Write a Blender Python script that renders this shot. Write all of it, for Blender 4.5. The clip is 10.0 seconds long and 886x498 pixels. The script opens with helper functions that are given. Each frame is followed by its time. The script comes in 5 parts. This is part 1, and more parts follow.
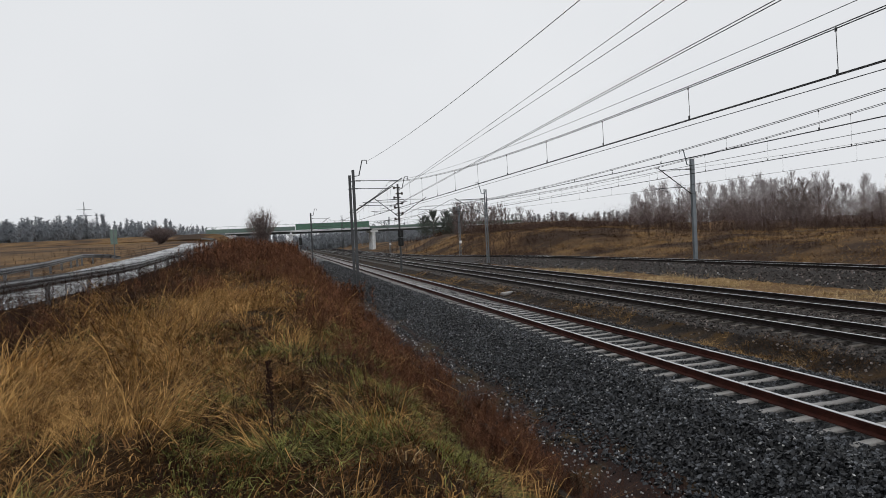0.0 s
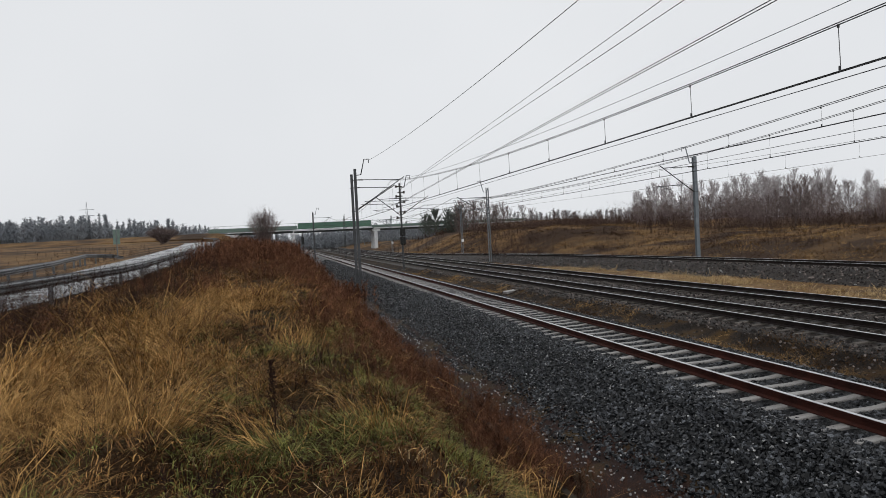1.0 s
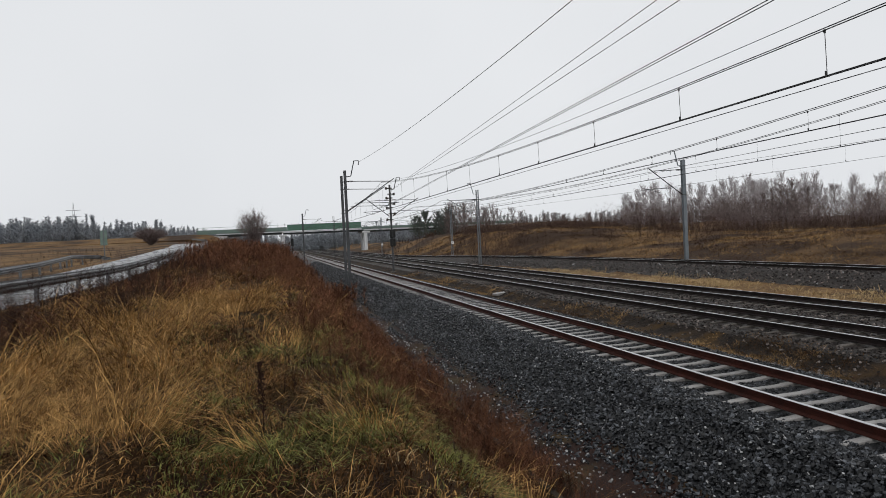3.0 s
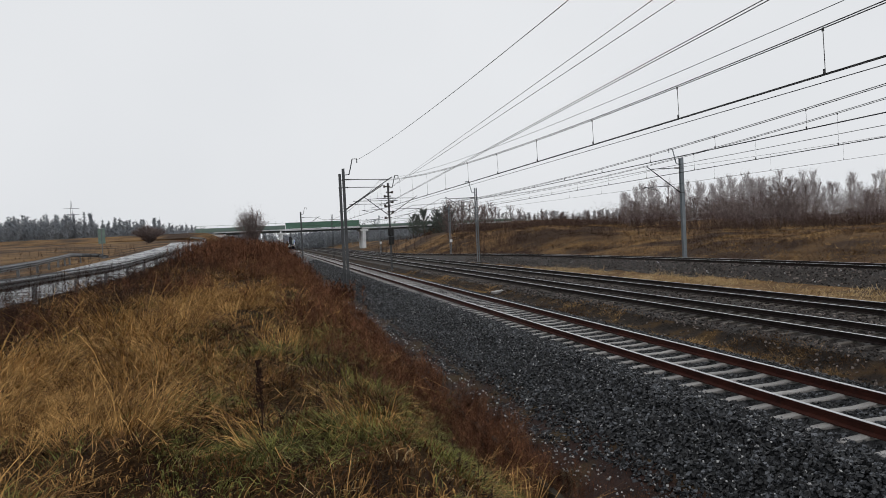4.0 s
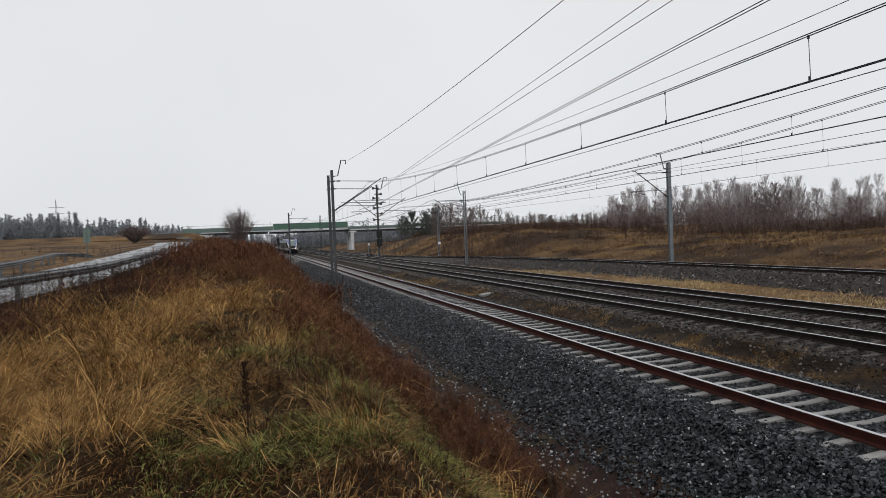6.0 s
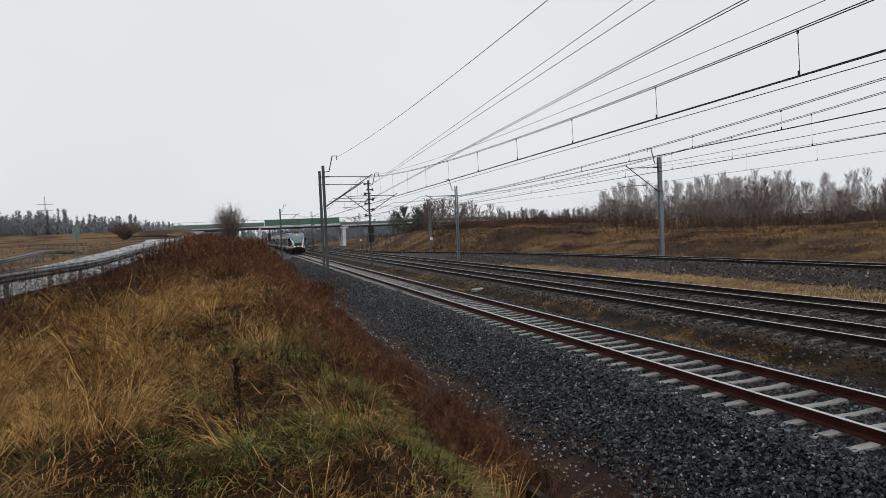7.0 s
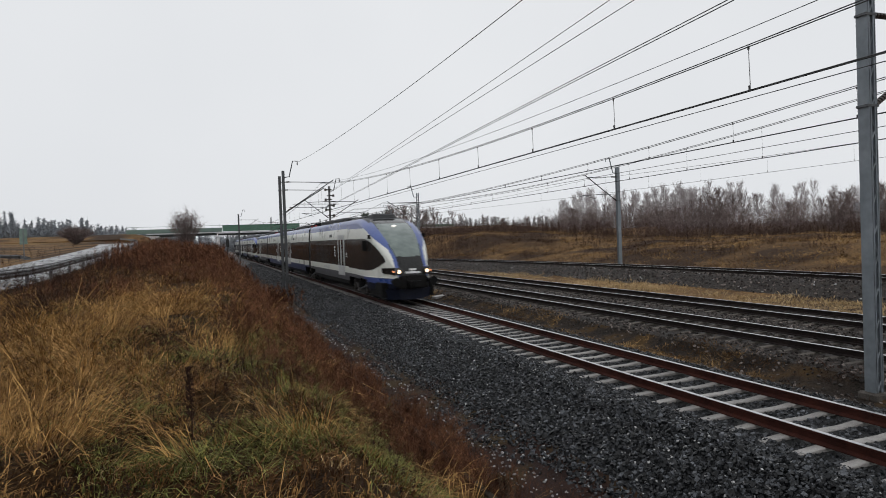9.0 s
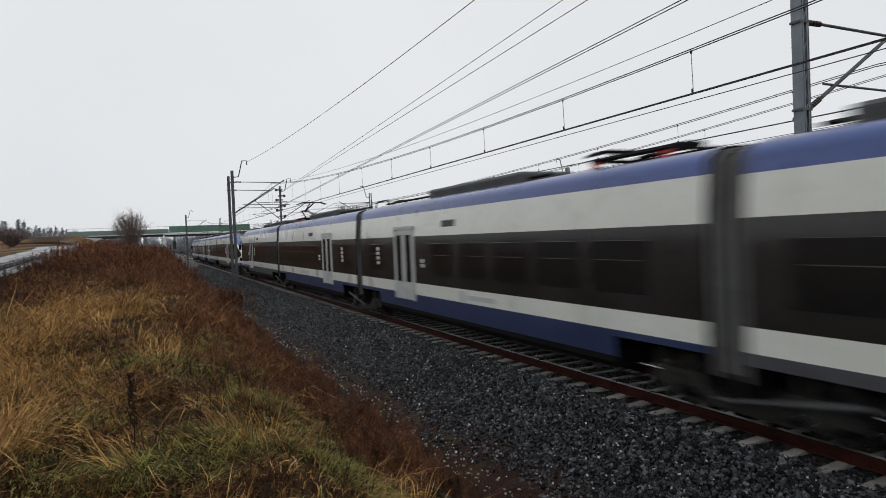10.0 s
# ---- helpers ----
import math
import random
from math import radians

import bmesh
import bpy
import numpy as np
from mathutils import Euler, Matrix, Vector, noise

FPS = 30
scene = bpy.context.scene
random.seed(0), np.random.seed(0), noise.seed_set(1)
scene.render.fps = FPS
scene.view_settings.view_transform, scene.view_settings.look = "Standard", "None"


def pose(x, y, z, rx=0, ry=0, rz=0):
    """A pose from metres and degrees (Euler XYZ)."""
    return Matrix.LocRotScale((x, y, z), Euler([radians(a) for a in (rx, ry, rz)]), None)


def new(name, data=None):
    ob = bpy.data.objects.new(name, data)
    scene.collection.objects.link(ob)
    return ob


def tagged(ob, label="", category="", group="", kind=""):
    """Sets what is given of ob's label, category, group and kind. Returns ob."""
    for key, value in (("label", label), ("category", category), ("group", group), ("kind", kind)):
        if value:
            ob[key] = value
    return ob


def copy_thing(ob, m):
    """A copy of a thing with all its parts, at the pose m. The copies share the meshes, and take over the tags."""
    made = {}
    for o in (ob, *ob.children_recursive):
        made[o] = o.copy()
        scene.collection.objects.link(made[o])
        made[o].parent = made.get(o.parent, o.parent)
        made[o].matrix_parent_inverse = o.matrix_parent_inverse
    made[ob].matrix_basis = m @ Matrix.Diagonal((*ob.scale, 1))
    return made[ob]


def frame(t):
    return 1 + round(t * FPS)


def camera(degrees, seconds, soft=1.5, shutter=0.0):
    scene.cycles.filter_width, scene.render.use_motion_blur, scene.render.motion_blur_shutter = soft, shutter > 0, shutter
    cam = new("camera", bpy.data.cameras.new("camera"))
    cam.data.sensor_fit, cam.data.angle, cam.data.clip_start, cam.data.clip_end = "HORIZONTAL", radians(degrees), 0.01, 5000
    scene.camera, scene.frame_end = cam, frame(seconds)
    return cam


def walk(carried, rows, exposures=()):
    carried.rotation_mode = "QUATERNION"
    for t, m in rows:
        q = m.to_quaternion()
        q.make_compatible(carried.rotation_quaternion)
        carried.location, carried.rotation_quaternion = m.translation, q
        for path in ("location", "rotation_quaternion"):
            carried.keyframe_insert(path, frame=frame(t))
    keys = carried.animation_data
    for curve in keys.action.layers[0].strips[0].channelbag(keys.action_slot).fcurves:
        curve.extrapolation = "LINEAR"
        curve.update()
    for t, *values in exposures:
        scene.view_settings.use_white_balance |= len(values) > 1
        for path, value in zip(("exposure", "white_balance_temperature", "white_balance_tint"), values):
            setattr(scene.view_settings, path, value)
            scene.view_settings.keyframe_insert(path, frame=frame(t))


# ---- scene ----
from collections import defaultdict

EYE = 2.885
cam = camera(68.57, 10.0, soft=0.75, shutter=0.3)
# seconds, step to the side in metres, pitch, roll, yaw
ROWS = [
    (0.0, 0.0, -1.09, 2.679, -14.108),
    (0.5, 0.0, -1.081, 2.912, -13.917),
    (1.0, 0.0, -1.2, 2.917, -13.92),
    (1.5, 0.0, -1.261, 2.96, -14.297),
    (2.0, 0.0, -1.146, 2.95, -14.602),
    (2.5, 0.0, -1.021, 2.813, -14.707),
    (4.0, 0.0, -1.239, 2.749, -14.951),
    (4.5, 0.0, -1.22, 2.776, -14.992),
    (5.0, 0.0, -1.197, 2.681, -15.218),
    (5.5, 0.0, -0.939, 2.297, -15.628),
    (7.0, 0.005, -1.516, 2.546, -16.683),
    (7.5, 0.008, -1.034, 2.122, -17.147),
    (8.0, 0.012, -1.136, 2.008, -17.785),
    (8.5, 0.018, -1.002, 2.024, -18.86),
    (9.0, 0.025, -1.037, 2.092, -20.08),
    (9.5, 0.035, -1.107, 2.551, -22.077),
    (10.0, 0.05, -1.184, 2.397, -24.18),
]
walk(cam, [(t, pose(s, 0, EYE, 90 + pitch, roll, yaw)) for t, s, pitch, roll, yaw in ROWS])

# ---------------------------------------------------------------- light
SUN_UP, SUN_ROUND = 38.0, 200.0
world = bpy.data.worlds.new("overcast_sky")
scene.world = world
world.use_nodes = True
wn, wl = world.node_tree.nodes, world.node_tree.links
wn.clear()
w_out = wn.new("ShaderNodeOutputWorld")
w_bg = wn.new("ShaderNodeBackground")
w_sky = wn.new("ShaderNodeTexSky")
w_sky.sky_type, w_sky.sun_disc = "NISHITA", False
w_sky.sun_elevation, w_sky.sun_rotation = radians(SUN_UP), radians(SUN_ROUND)
w_sky.air_density, w_sky.dust_density = 1.0, 4.0
w_grey = wn.new("ShaderNodeHueSaturation")
w_grey.inputs["Saturation"].default_value = 0.05
w_mix = wn.new("ShaderNodeMix")
w_mix.data_type = "RGBA"
w_mix.inputs[0].default_value = 0.93
w_noise = wn.new("ShaderNodeTexNoise")
w_noise.inputs["Scale"].default_value, w_noise.inputs["Detail"].default_value = 1.3, 4.0
w_ramp = wn.new("ShaderNodeValToRGB")
w_ramp.color_ramp.elements[0].position, w_ramp.color_ramp.elements[1].position = 0.3, 0.75
w_ramp.color_ramp.elements[0].color = (7.45, 7.68, 8.0, 1)
w_ramp.color_ramp.elements[1].color = (8.3, 8.48, 8.75, 1)
w_bg.inputs["Strength"].default_value = 0.1
wl.new(w_sky.outputs[0], w_grey.inputs["Color"])
wl.new(w_noise.outputs["Fac"], w_ramp.inputs[0])
wl.new(w_grey.outputs[0], w_mix.inputs[6])
wl.new(w_ramp.outputs[0], w_mix.inputs[7])
wl.new(w_mix.outputs[2], w_bg.inputs["Color"])
wl.new(w_bg.outputs[0], w_out.inputs[0])
sun = new("sun", bpy.data.lights.new("sun", "SUN"))
sun.data.energy, sun.data.angle, sun.data.color = 0.35, radians(40), (1.0, 0.97, 0.93)
sun.matrix_world = pose(0, 0, 60, 90 - SUN_UP, 0, 180 - SUN_ROUND)
scene.view_settings.exposure = 0.0

# ---------------------------------------------------------------- materials


def material(name, dark, light, rough=0.8, metal=0.0, scale=4.0, fine=40.0, bump=0.3, spec=0.4, per=0.0, patch=None, patch_scale=0.6, patch_at=(0.48, 0.62), coat=0.0, depth=0.02, skew=False, span=(0.72, 1.28)):
    """Two tones mixed by noise at two scales, an optional patch tone, a change from piece to piece, and fine relief."""
    m = bpy.data.materials.new(name)
    m.use_nodes = True
    n, l = m.node_tree.nodes, m.node_tree.links
    b = n["Principled BSDF"]
    co = n.new("ShaderNodeTexCoord")
    n1, n2 = n.new("ShaderNodeTexNoise"), n.new("ShaderNodeTexNoise")
    n1.inputs["Scale"].default_value, n2.inputs["Scale"].default_value = scale, fine
    n1.inputs["Detail"].default_value, n2.inputs["Detail"].default_value = 5.0, 3.0
    l.new(co.outputs["Object"], n1.inputs["Vector"])
    l.new(co.outputs["Object"], n2.inputs["Vector"])
    add = n.new("ShaderNodeMath")
    add.operation = "ADD"
    l.new(n1.outputs["Fac"], add.inputs[0])
    l.new(n2.outputs["Fac"], add.inputs[1])
    ramp = n.new("ShaderNodeMapRange")
    ramp.inputs["From Min"].default_value, ramp.inputs["From Max"].default_value = span
    l.new(add.outputs[0], ramp.inputs["Value"])
    mix = n.new("ShaderNodeMix")
    mix.data_type = "RGBA"
    mix.inputs[6].default_value, mix.inputs[7].default_value = (*dark, 1), (*light, 1)
    l.new(ramp.outputs[0], mix.inputs[0])
    out = mix.outputs[2]
    if patch:
        n3 = n.new("ShaderNodeTexNoise")
        n3.inputs["Scale"].default_value, n3.inputs["Detail"].default_value = patch_scale, 6.0
        l.new(co.outputs["Object"], n3.inputs["Vector"])
        r3 = n.new("ShaderNodeMapRange")
        r3.inputs["From Min"].default_value, r3.inputs["From Max"].default_value = patch_at
        l.new(n3.outputs["Fac"], r3.inputs["Value"])
        m3 = n.new("ShaderNodeMix")
        m3.data_type = "RGBA"
        m3.inputs[7].default_value = (*patch, 1)
        l.new(r3.outputs[0], m3.inputs[0])
        l.new(out, m3.inputs[6])
        out = m3.outputs[2]
    if per:
        geo, info = n.new("ShaderNodeNewGeometry"), n.new("ShaderNodeObjectInfo")
        s = n.new("ShaderNodeMath")
        s.operation = "ADD"
        l.new(geo.outputs["Random Per Island"], s.inputs[0])
        l.new(info.outputs["Random"], s.inputs[1])
        fr = n.new("ShaderNodeMath")
        fr.operation = "FRACT"
        l.new(s.outputs[0], fr.inputs[0])
        r4 = n.new("ShaderNodeMapRange")
        r4.inputs["To Min"].default_value, r4.inputs["To Max"].default_value = 1 - per, 1 + per
        if skew:
            pw = n.new("ShaderNodeMath")
            pw.operation = "POWER"
            pw.inputs[1].default_value = 4.0
            l.new(fr.outputs[0], pw.inputs[0])
            fr = pw
            r4.inputs["To Min"].default_value, r4.inputs["To Max"].default_value = 0.3, 0.3 + 3.5 * per
        l.new(fr.outputs[0], r4.inputs["Value"])
        hs = n.new("ShaderNodeHueSaturation")
        l.new(r4.outputs[0], hs.inputs["Value"])
        l.new(out, hs.inputs["Color"])
        out = hs.outputs[0]
    l.new(out, b.inputs["Base Color"])
    rr = n.new("ShaderNodeMapRange")
    rr.inputs["To Min"].default_value, rr.inputs["To Max"].default_value = max(0.03, rough - 0.12), min(1, rough + 0.12)
    l.new(n1.outputs["Fac"], rr.inputs["Value"])
    l.new(rr.outputs[0], b.inputs["Roughness"])
    b.inputs["Metallic"].default_value = metal
    b.inputs["Specular IOR Level"].default_value = spec
    b.inputs["Coat Weight"].default_value = coat
    if bump:
        bp = n.new("ShaderNodeBump")
        bp.inputs["Strength"].default_value, bp.inputs["Distance"].default_value = bump, depth
        l.new(add.outputs[0], bp.inputs["Height"])
        l.new(bp.outputs[0], b.inputs["Normal"])
    return m


def glow(name, colour, strength):
    m = bpy.data.materials.new(name)
    m.use_nodes = True
    b = m.node_tree.nodes["Principled BSDF"]
    b.inputs["Base Color"].default_value = (*colour, 1)
    b.inputs["Emission Color"].default_value = (*colour, 1)
    b.inputs["Emission Strength"].default_value = strength
    return m


M = {
    "bank": material("bank_soil_and_thatch", (0.014, 0.008, 0.004), (0.07, 0.038, 0.016), spec=0.06, scale=2.6, fine=45, bump=1.0, depth=0.05, patch=(0.045, 0.03, 0.012), patch_scale=1.4, patch_at=(0.5, 0.66)),
    "field": material("dry_field_grass", (0.06, 0.034, 0.016), (0.24, 0.142, 0.062), spec=0.08, scale=0.25, fine=6, bump=0.8, depth=0.1, patch=(0.05, 0.03, 0.018), patch_scale=0.09, patch_at=(0.46, 0.58)),
    "dirt": material("brown_wet_dirt", (0.012, 0.0062, 0.005), (0.043, 0.0235, 0.0185), rough=0.75, spec=0.1, scale=2.5, fine=50, bump=0.8, depth=0.03, patch=(0.05, 0.032, 0.014), patch_scale=1.1),
    "midground": material("dirt_with_dead_grass", (0.01, 0.008, 0.0065), (0.05, 0.038, 0.03), spec=0.06, scale=1.2, fine=25, bump=1.0, depth=0.05, patch=(0.07, 0.043, 0.019), patch_scale=1.2, patch_at=(0.5, 0.66)),
    "ballast": material("dark_wet_ballast_bed", (0.004, 0.0045, 0.005), (0.02, 0.021, 0.023), rough=0.5, spec=0.22, scale=3, fine=60, bump=1.0, depth=0.05),
    "old_ballast": material("brown_stained_ballast_bed", (0.01, 0.008, 0.007), (0.05, 0.04, 0.034), rough=0.6, spec=0.14, scale=2, fine=22, bump=1.0, depth=0.06),
    "stone": material("wet_grey_ballast_stone", (0.007, 0.0078, 0.0088), (0.052, 0.055, 0.061), rough=0.3, spec=0.24, scale=8, fine=60, bump=0.2, per=0.95, skew=True),
    "pale_stone": material("pale_ballast_stone", (0.22, 0.22, 0.22), (0.5, 0.5, 0.5), rough=0.4, scale=8, fine=60, bump=0.3, per=0.4),
    "old_stone": material("brown_grey_ballast_stone", (0.03, 0.025, 0.0225), (0.13, 0.11, 0.1), rough=0.6, spec=0.15, scale=8, fine=60, bump=0.3, per=0.8, skew=True),
    "sleeper": material("wet_concrete_sleeper", (0.17, 0.16, 0.152), (0.36, 0.345, 0.33), rough=0.45, scale=5, fine=70, bump=0.3, per=0.2),
    "old_sleeper": material("dark_old_sleeper", (0.045, 0.038, 0.033), (0.15, 0.135, 0.12), rough=0.7, spec=0.15, scale=5, fine=60, bump=0.5, per=0.3),
    "rust": material("rusted_rail_web", (0.017, 0.0055, 0.0045), (0.06, 0.018, 0.012), rough=0.65, spec=0.12, scale=3, fine=80, bump=0.3),
    "rail_top": material("worn_rail_head", (0.42, 0.42, 0.43), (0.62, 0.62, 0.63), rough=0.3, metal=0.9, scale=3, fine=40, bump=0.05),
    "dark_rail": material("dark_rail_web", (0.007, 0.005, 0.005), (0.026, 0.019, 0.017), rough=0.7, spec=0.1, scale=3, fine=80, bump=0.3),
    "steel": material("grey_galvanised_mast_steel", (0.15, 0.172, 0.192), (0.23, 0.256, 0.28), rough=0.55, metal=0.3, scale=1.2, fine=5, bump=0.03),
    "dark_steel": material("dark_weathered_mast_steel", (0.045, 0.047, 0.05), (0.11, 0.115, 0.12), rough=0.6, metal=0.3, scale=1.5, fine=30, bump=0.1),
    "wire": material("dark_copper_wire", (0.02, 0.02, 0.021), (0.05, 0.05, 0.052), rough=0.5, metal=0.3, bump=0),
    "insulator": material("dark_brown_insulator", (0.02, 0.014, 0.012), (0.05, 0.035, 0.03), rough=0.3, bump=0),
    "concrete": material("pale_bridge_concrete", (0.5, 0.51, 0.52), (0.72, 0.73, 0.74), rough=0.8, scale=0.7, fine=14, bump=0.2),
    # green paint, its colour greyed with the haze that hangs before the bridge
    "green": material("green_bridge_panel_paint", (0.07, 0.16, 0.11), (0.1, 0.2, 0.145), rough=0.6, scale=0.6, fine=10, bump=0.05),
    "green_rail": material("pale_green_railing_paint", (0.11, 0.165, 0.14), (0.18, 0.24, 0.21), rough=0.5, bump=0.05),
    "asphalt": material("wet_asphalt", (0.04, 0.041, 0.044), (0.075, 0.076, 0.08), rough=0.28, scale=0.6, fine=60, bump=0.06, spec=0.5),
    "zinc": material("zinc_guard_rail", (0.1, 0.105, 0.11), (0.2, 0.205, 0.215), rough=0.45, metal=0.5, scale=1, fine=30, bump=0.05),
    "bark": material("grey_brown_bark", (0.09, 0.078, 0.07), (0.22, 0.2, 0.185), rough=0.9, spec=0.1, scale=3, fine=40, bump=0.6),
    # haze over the distant trees is mixed into both twig tones
    "twig_grey": material("pale_birch_twigs", (0.32, 0.285, 0.285), (0.5, 0.465, 0.465), rough=0.9, spec=0.1, scale=0.4, fine=4, bump=0, per=0.2),
    "twig_brown": material("brown_bare_twigs", (0.12, 0.09, 0.085), (0.25, 0.2, 0.19), rough=0.9, spec=0.1, scale=0.4, fine=4, bump=0, per=0.3),
    "twig_red": material("red_brown_dead_weed", (0.03, 0.013, 0.008), (0.235, 0.108, 0.06), rough=0.9, spec=0.06, scale=1.6, fine=6, bump=0, per=0.55, span=(0.82, 1.2)),
    # dark green needles, lightened in colour for the haze before them
    "needle": material("dark_conifer_needles", (0.075, 0.092, 0.078), (0.15, 0.168, 0.148), rough=0.9, spec=0.1, scale=0.4, fine=4, bump=0, per=0.25),
    # no mist is modelled; haze is put into these pale far greys
    "far_haze": material("far_grey_woodland", (0.18, 0.195, 0.215), (0.26, 0.275, 0.295), rough=0.95, spec=0.1, scale=0.05, fine=0.4, bump=0, per=0.1),
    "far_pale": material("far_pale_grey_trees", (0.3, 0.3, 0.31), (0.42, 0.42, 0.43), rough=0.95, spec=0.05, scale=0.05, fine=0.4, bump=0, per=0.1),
    "scrub": material("dark_brown_scrub", (0.04, 0.025, 0.02), (0.12, 0.078, 0.062), rough=0.95, spec=0.08, scale=0.08, fine=1.5, bump=0, per=0.35),
    "straw": material("golden_dry_grass_blade", (0.12, 0.058, 0.018), (0.56, 0.33, 0.118), rough=0.8, spec=0.1, scale=2.6, fine=9, bump=0, per=0.45, span=(0.84, 1.16)),
    "straw_pale": material("bleached_grass_blade", (0.3, 0.2, 0.095), (0.56, 0.42, 0.23), rough=0.8, spec=0.12, scale=0.9, fine=9, bump=0, per=0.3),
    "grass": material("olive_grass_blade", (0.055, 0.058, 0.014), (0.27, 0.265, 0.08), rough=0.75, spec=0.1, scale=3.0, fine=10, bump=0, per=0.45, span=(0.84, 1.16)),
    "brown_blade": material("brown_rotten_grass_blade", (0.028, 0.013, 0.006), (0.215, 0.112, 0.045), rough=0.85, spec=0.08, scale=2.4, fine=9, bump=0, per=0.5, span=(0.86, 1.18)),
    "t_white": material("cream_white_train_paint", (0.62, 0.63, 0.58), (0.72, 0.73, 0.68), rough=0.3, scale=0.7, fine=6, bump=0.02, coat=0.3),
    "t_blue": material("blue_train_paint", (0.042, 0.074, 0.235), (0.064, 0.105, 0.31), rough=0.3, scale=0.7, fine=6, bump=0.02, coat=0.3),
    "t_navy": material("dark_blue_skirt_paint", (0.02, 0.03, 0.08), (0.035, 0.05, 0.12), rough=0.4, scale=0.7, fine=6, bump=0.05),
    "t_chin": material("near_black_blue_chin_paint", (0.003, 0.004, 0.01), (0.008, 0.011, 0.026), rough=0.5, spec=0.2, scale=2, fine=12, bump=0.1),
    "t_band": material("dark_window_band", (0.017, 0.0155, 0.015), (0.027, 0.025, 0.024), rough=0.2, scale=0.7, fine=6, bump=0.01, spec=0.45),
    "t_glass": material("tinted_train_glass", (0.01, 0.0098, 0.0098), (0.016, 0.0155, 0.0155), rough=0.1, scale=0.7, fine=6, bump=0, spec=0.38),
    "t_screen": material("windscreen_glass", (0.11, 0.14, 0.13), (0.19, 0.23, 0.215), rough=0.08, scale=0.8, fine=3, bump=0, spec=0.5, coat=0.2),
    "t_grey": material("light_grey_door_paint", (0.4, 0.41, 0.41), (0.52, 0.53, 0.53), rough=0.35, scale=0.7, fine=6, bump=0.02),
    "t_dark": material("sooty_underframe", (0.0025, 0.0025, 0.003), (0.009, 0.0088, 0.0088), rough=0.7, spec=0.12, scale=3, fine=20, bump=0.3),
    "t_iron": material("grimy_bogie_iron", (0.008, 0.0075, 0.007), (0.04, 0.036, 0.033), rough=0.55, spec=0.3, scale=4, fine=30, bump=0.3),
    "t_roof": material("dark_grey_roof_equipment", (0.035, 0.037, 0.04), (0.085, 0.088, 0.092), rough=0.6, scale=2, fine=20, bump=0.1),
    "t_rubber": material("grey_gangway_bellows", (0.06, 0.06, 0.06), (0.12, 0.12, 0.12), rough=0.8, scale=3, fine=20, bump=0.2),
    "t_red": material("red_roof_insulator_paint", (0.4, 0.03, 0.03), (0.5, 0.05, 0.05), rough=0.5, bump=0),
    "sign_white": material("white_sign_paint", (0.75, 0.75, 0.75), (0.82, 0.82, 0.82), rough=0.5, bump=0),
    "black": material("black_signal_housing", (0.008, 0.008, 0.008), (0.02, 0.02, 0.02), rough=0.5, bump=0),
    "twig_dark": material("dark_brown_plant_stem", (0.016, 0.008, 0.006), (0.055, 0.03, 0.022), rough=0.9, spec=0.1, scale=2, fine=20, bump=0, per=0.3),
    "t_skirt": material("dull_grey_blue_skirt", (0.05, 0.051, 0.058), (0.08, 0.081, 0.09), rough=0.5, scale=1.5, fine=10, bump=0.05, spec=0.3),
    "girder": material("dark_bridge_girder", (0.03, 0.035, 0.035), (0.07, 0.078, 0.076), rough=0.7, spec=0.2, scale=0.6, fine=10, bump=0.05),
    "hill_straw": material("dull_slope_grass_blade", (0.08, 0.042, 0.018), (0.39, 0.245, 0.105), rough=0.8, spec=0.1, scale=0.35, fine=1.2, bump=0, per=0.35, span=(0.84, 1.16), patch=(0.055, 0.03, 0.02), patch_scale=0.16, patch_at=(0.5, 0.58)),
    "kerb": material("mossy_channel_concrete", (0.012, 0.009, 0.007), (0.05, 0.04, 0.028), rough=0.8, spec=0.1, scale=3, fine=40, bump=0.4, per=0.2),
    "headlight": glow("warm_white_headlight", (1.0, 0.72, 0.5), 3.2),
    "roof_lamp": glow("white_roof_light", (1.0, 0.95, 0.9), 0.9),
    "marker": glow("warm_marker_light", (1.0, 0.36, 0.15), 0.6),
}

# ---------------------------------------------------------------- mesh helpers


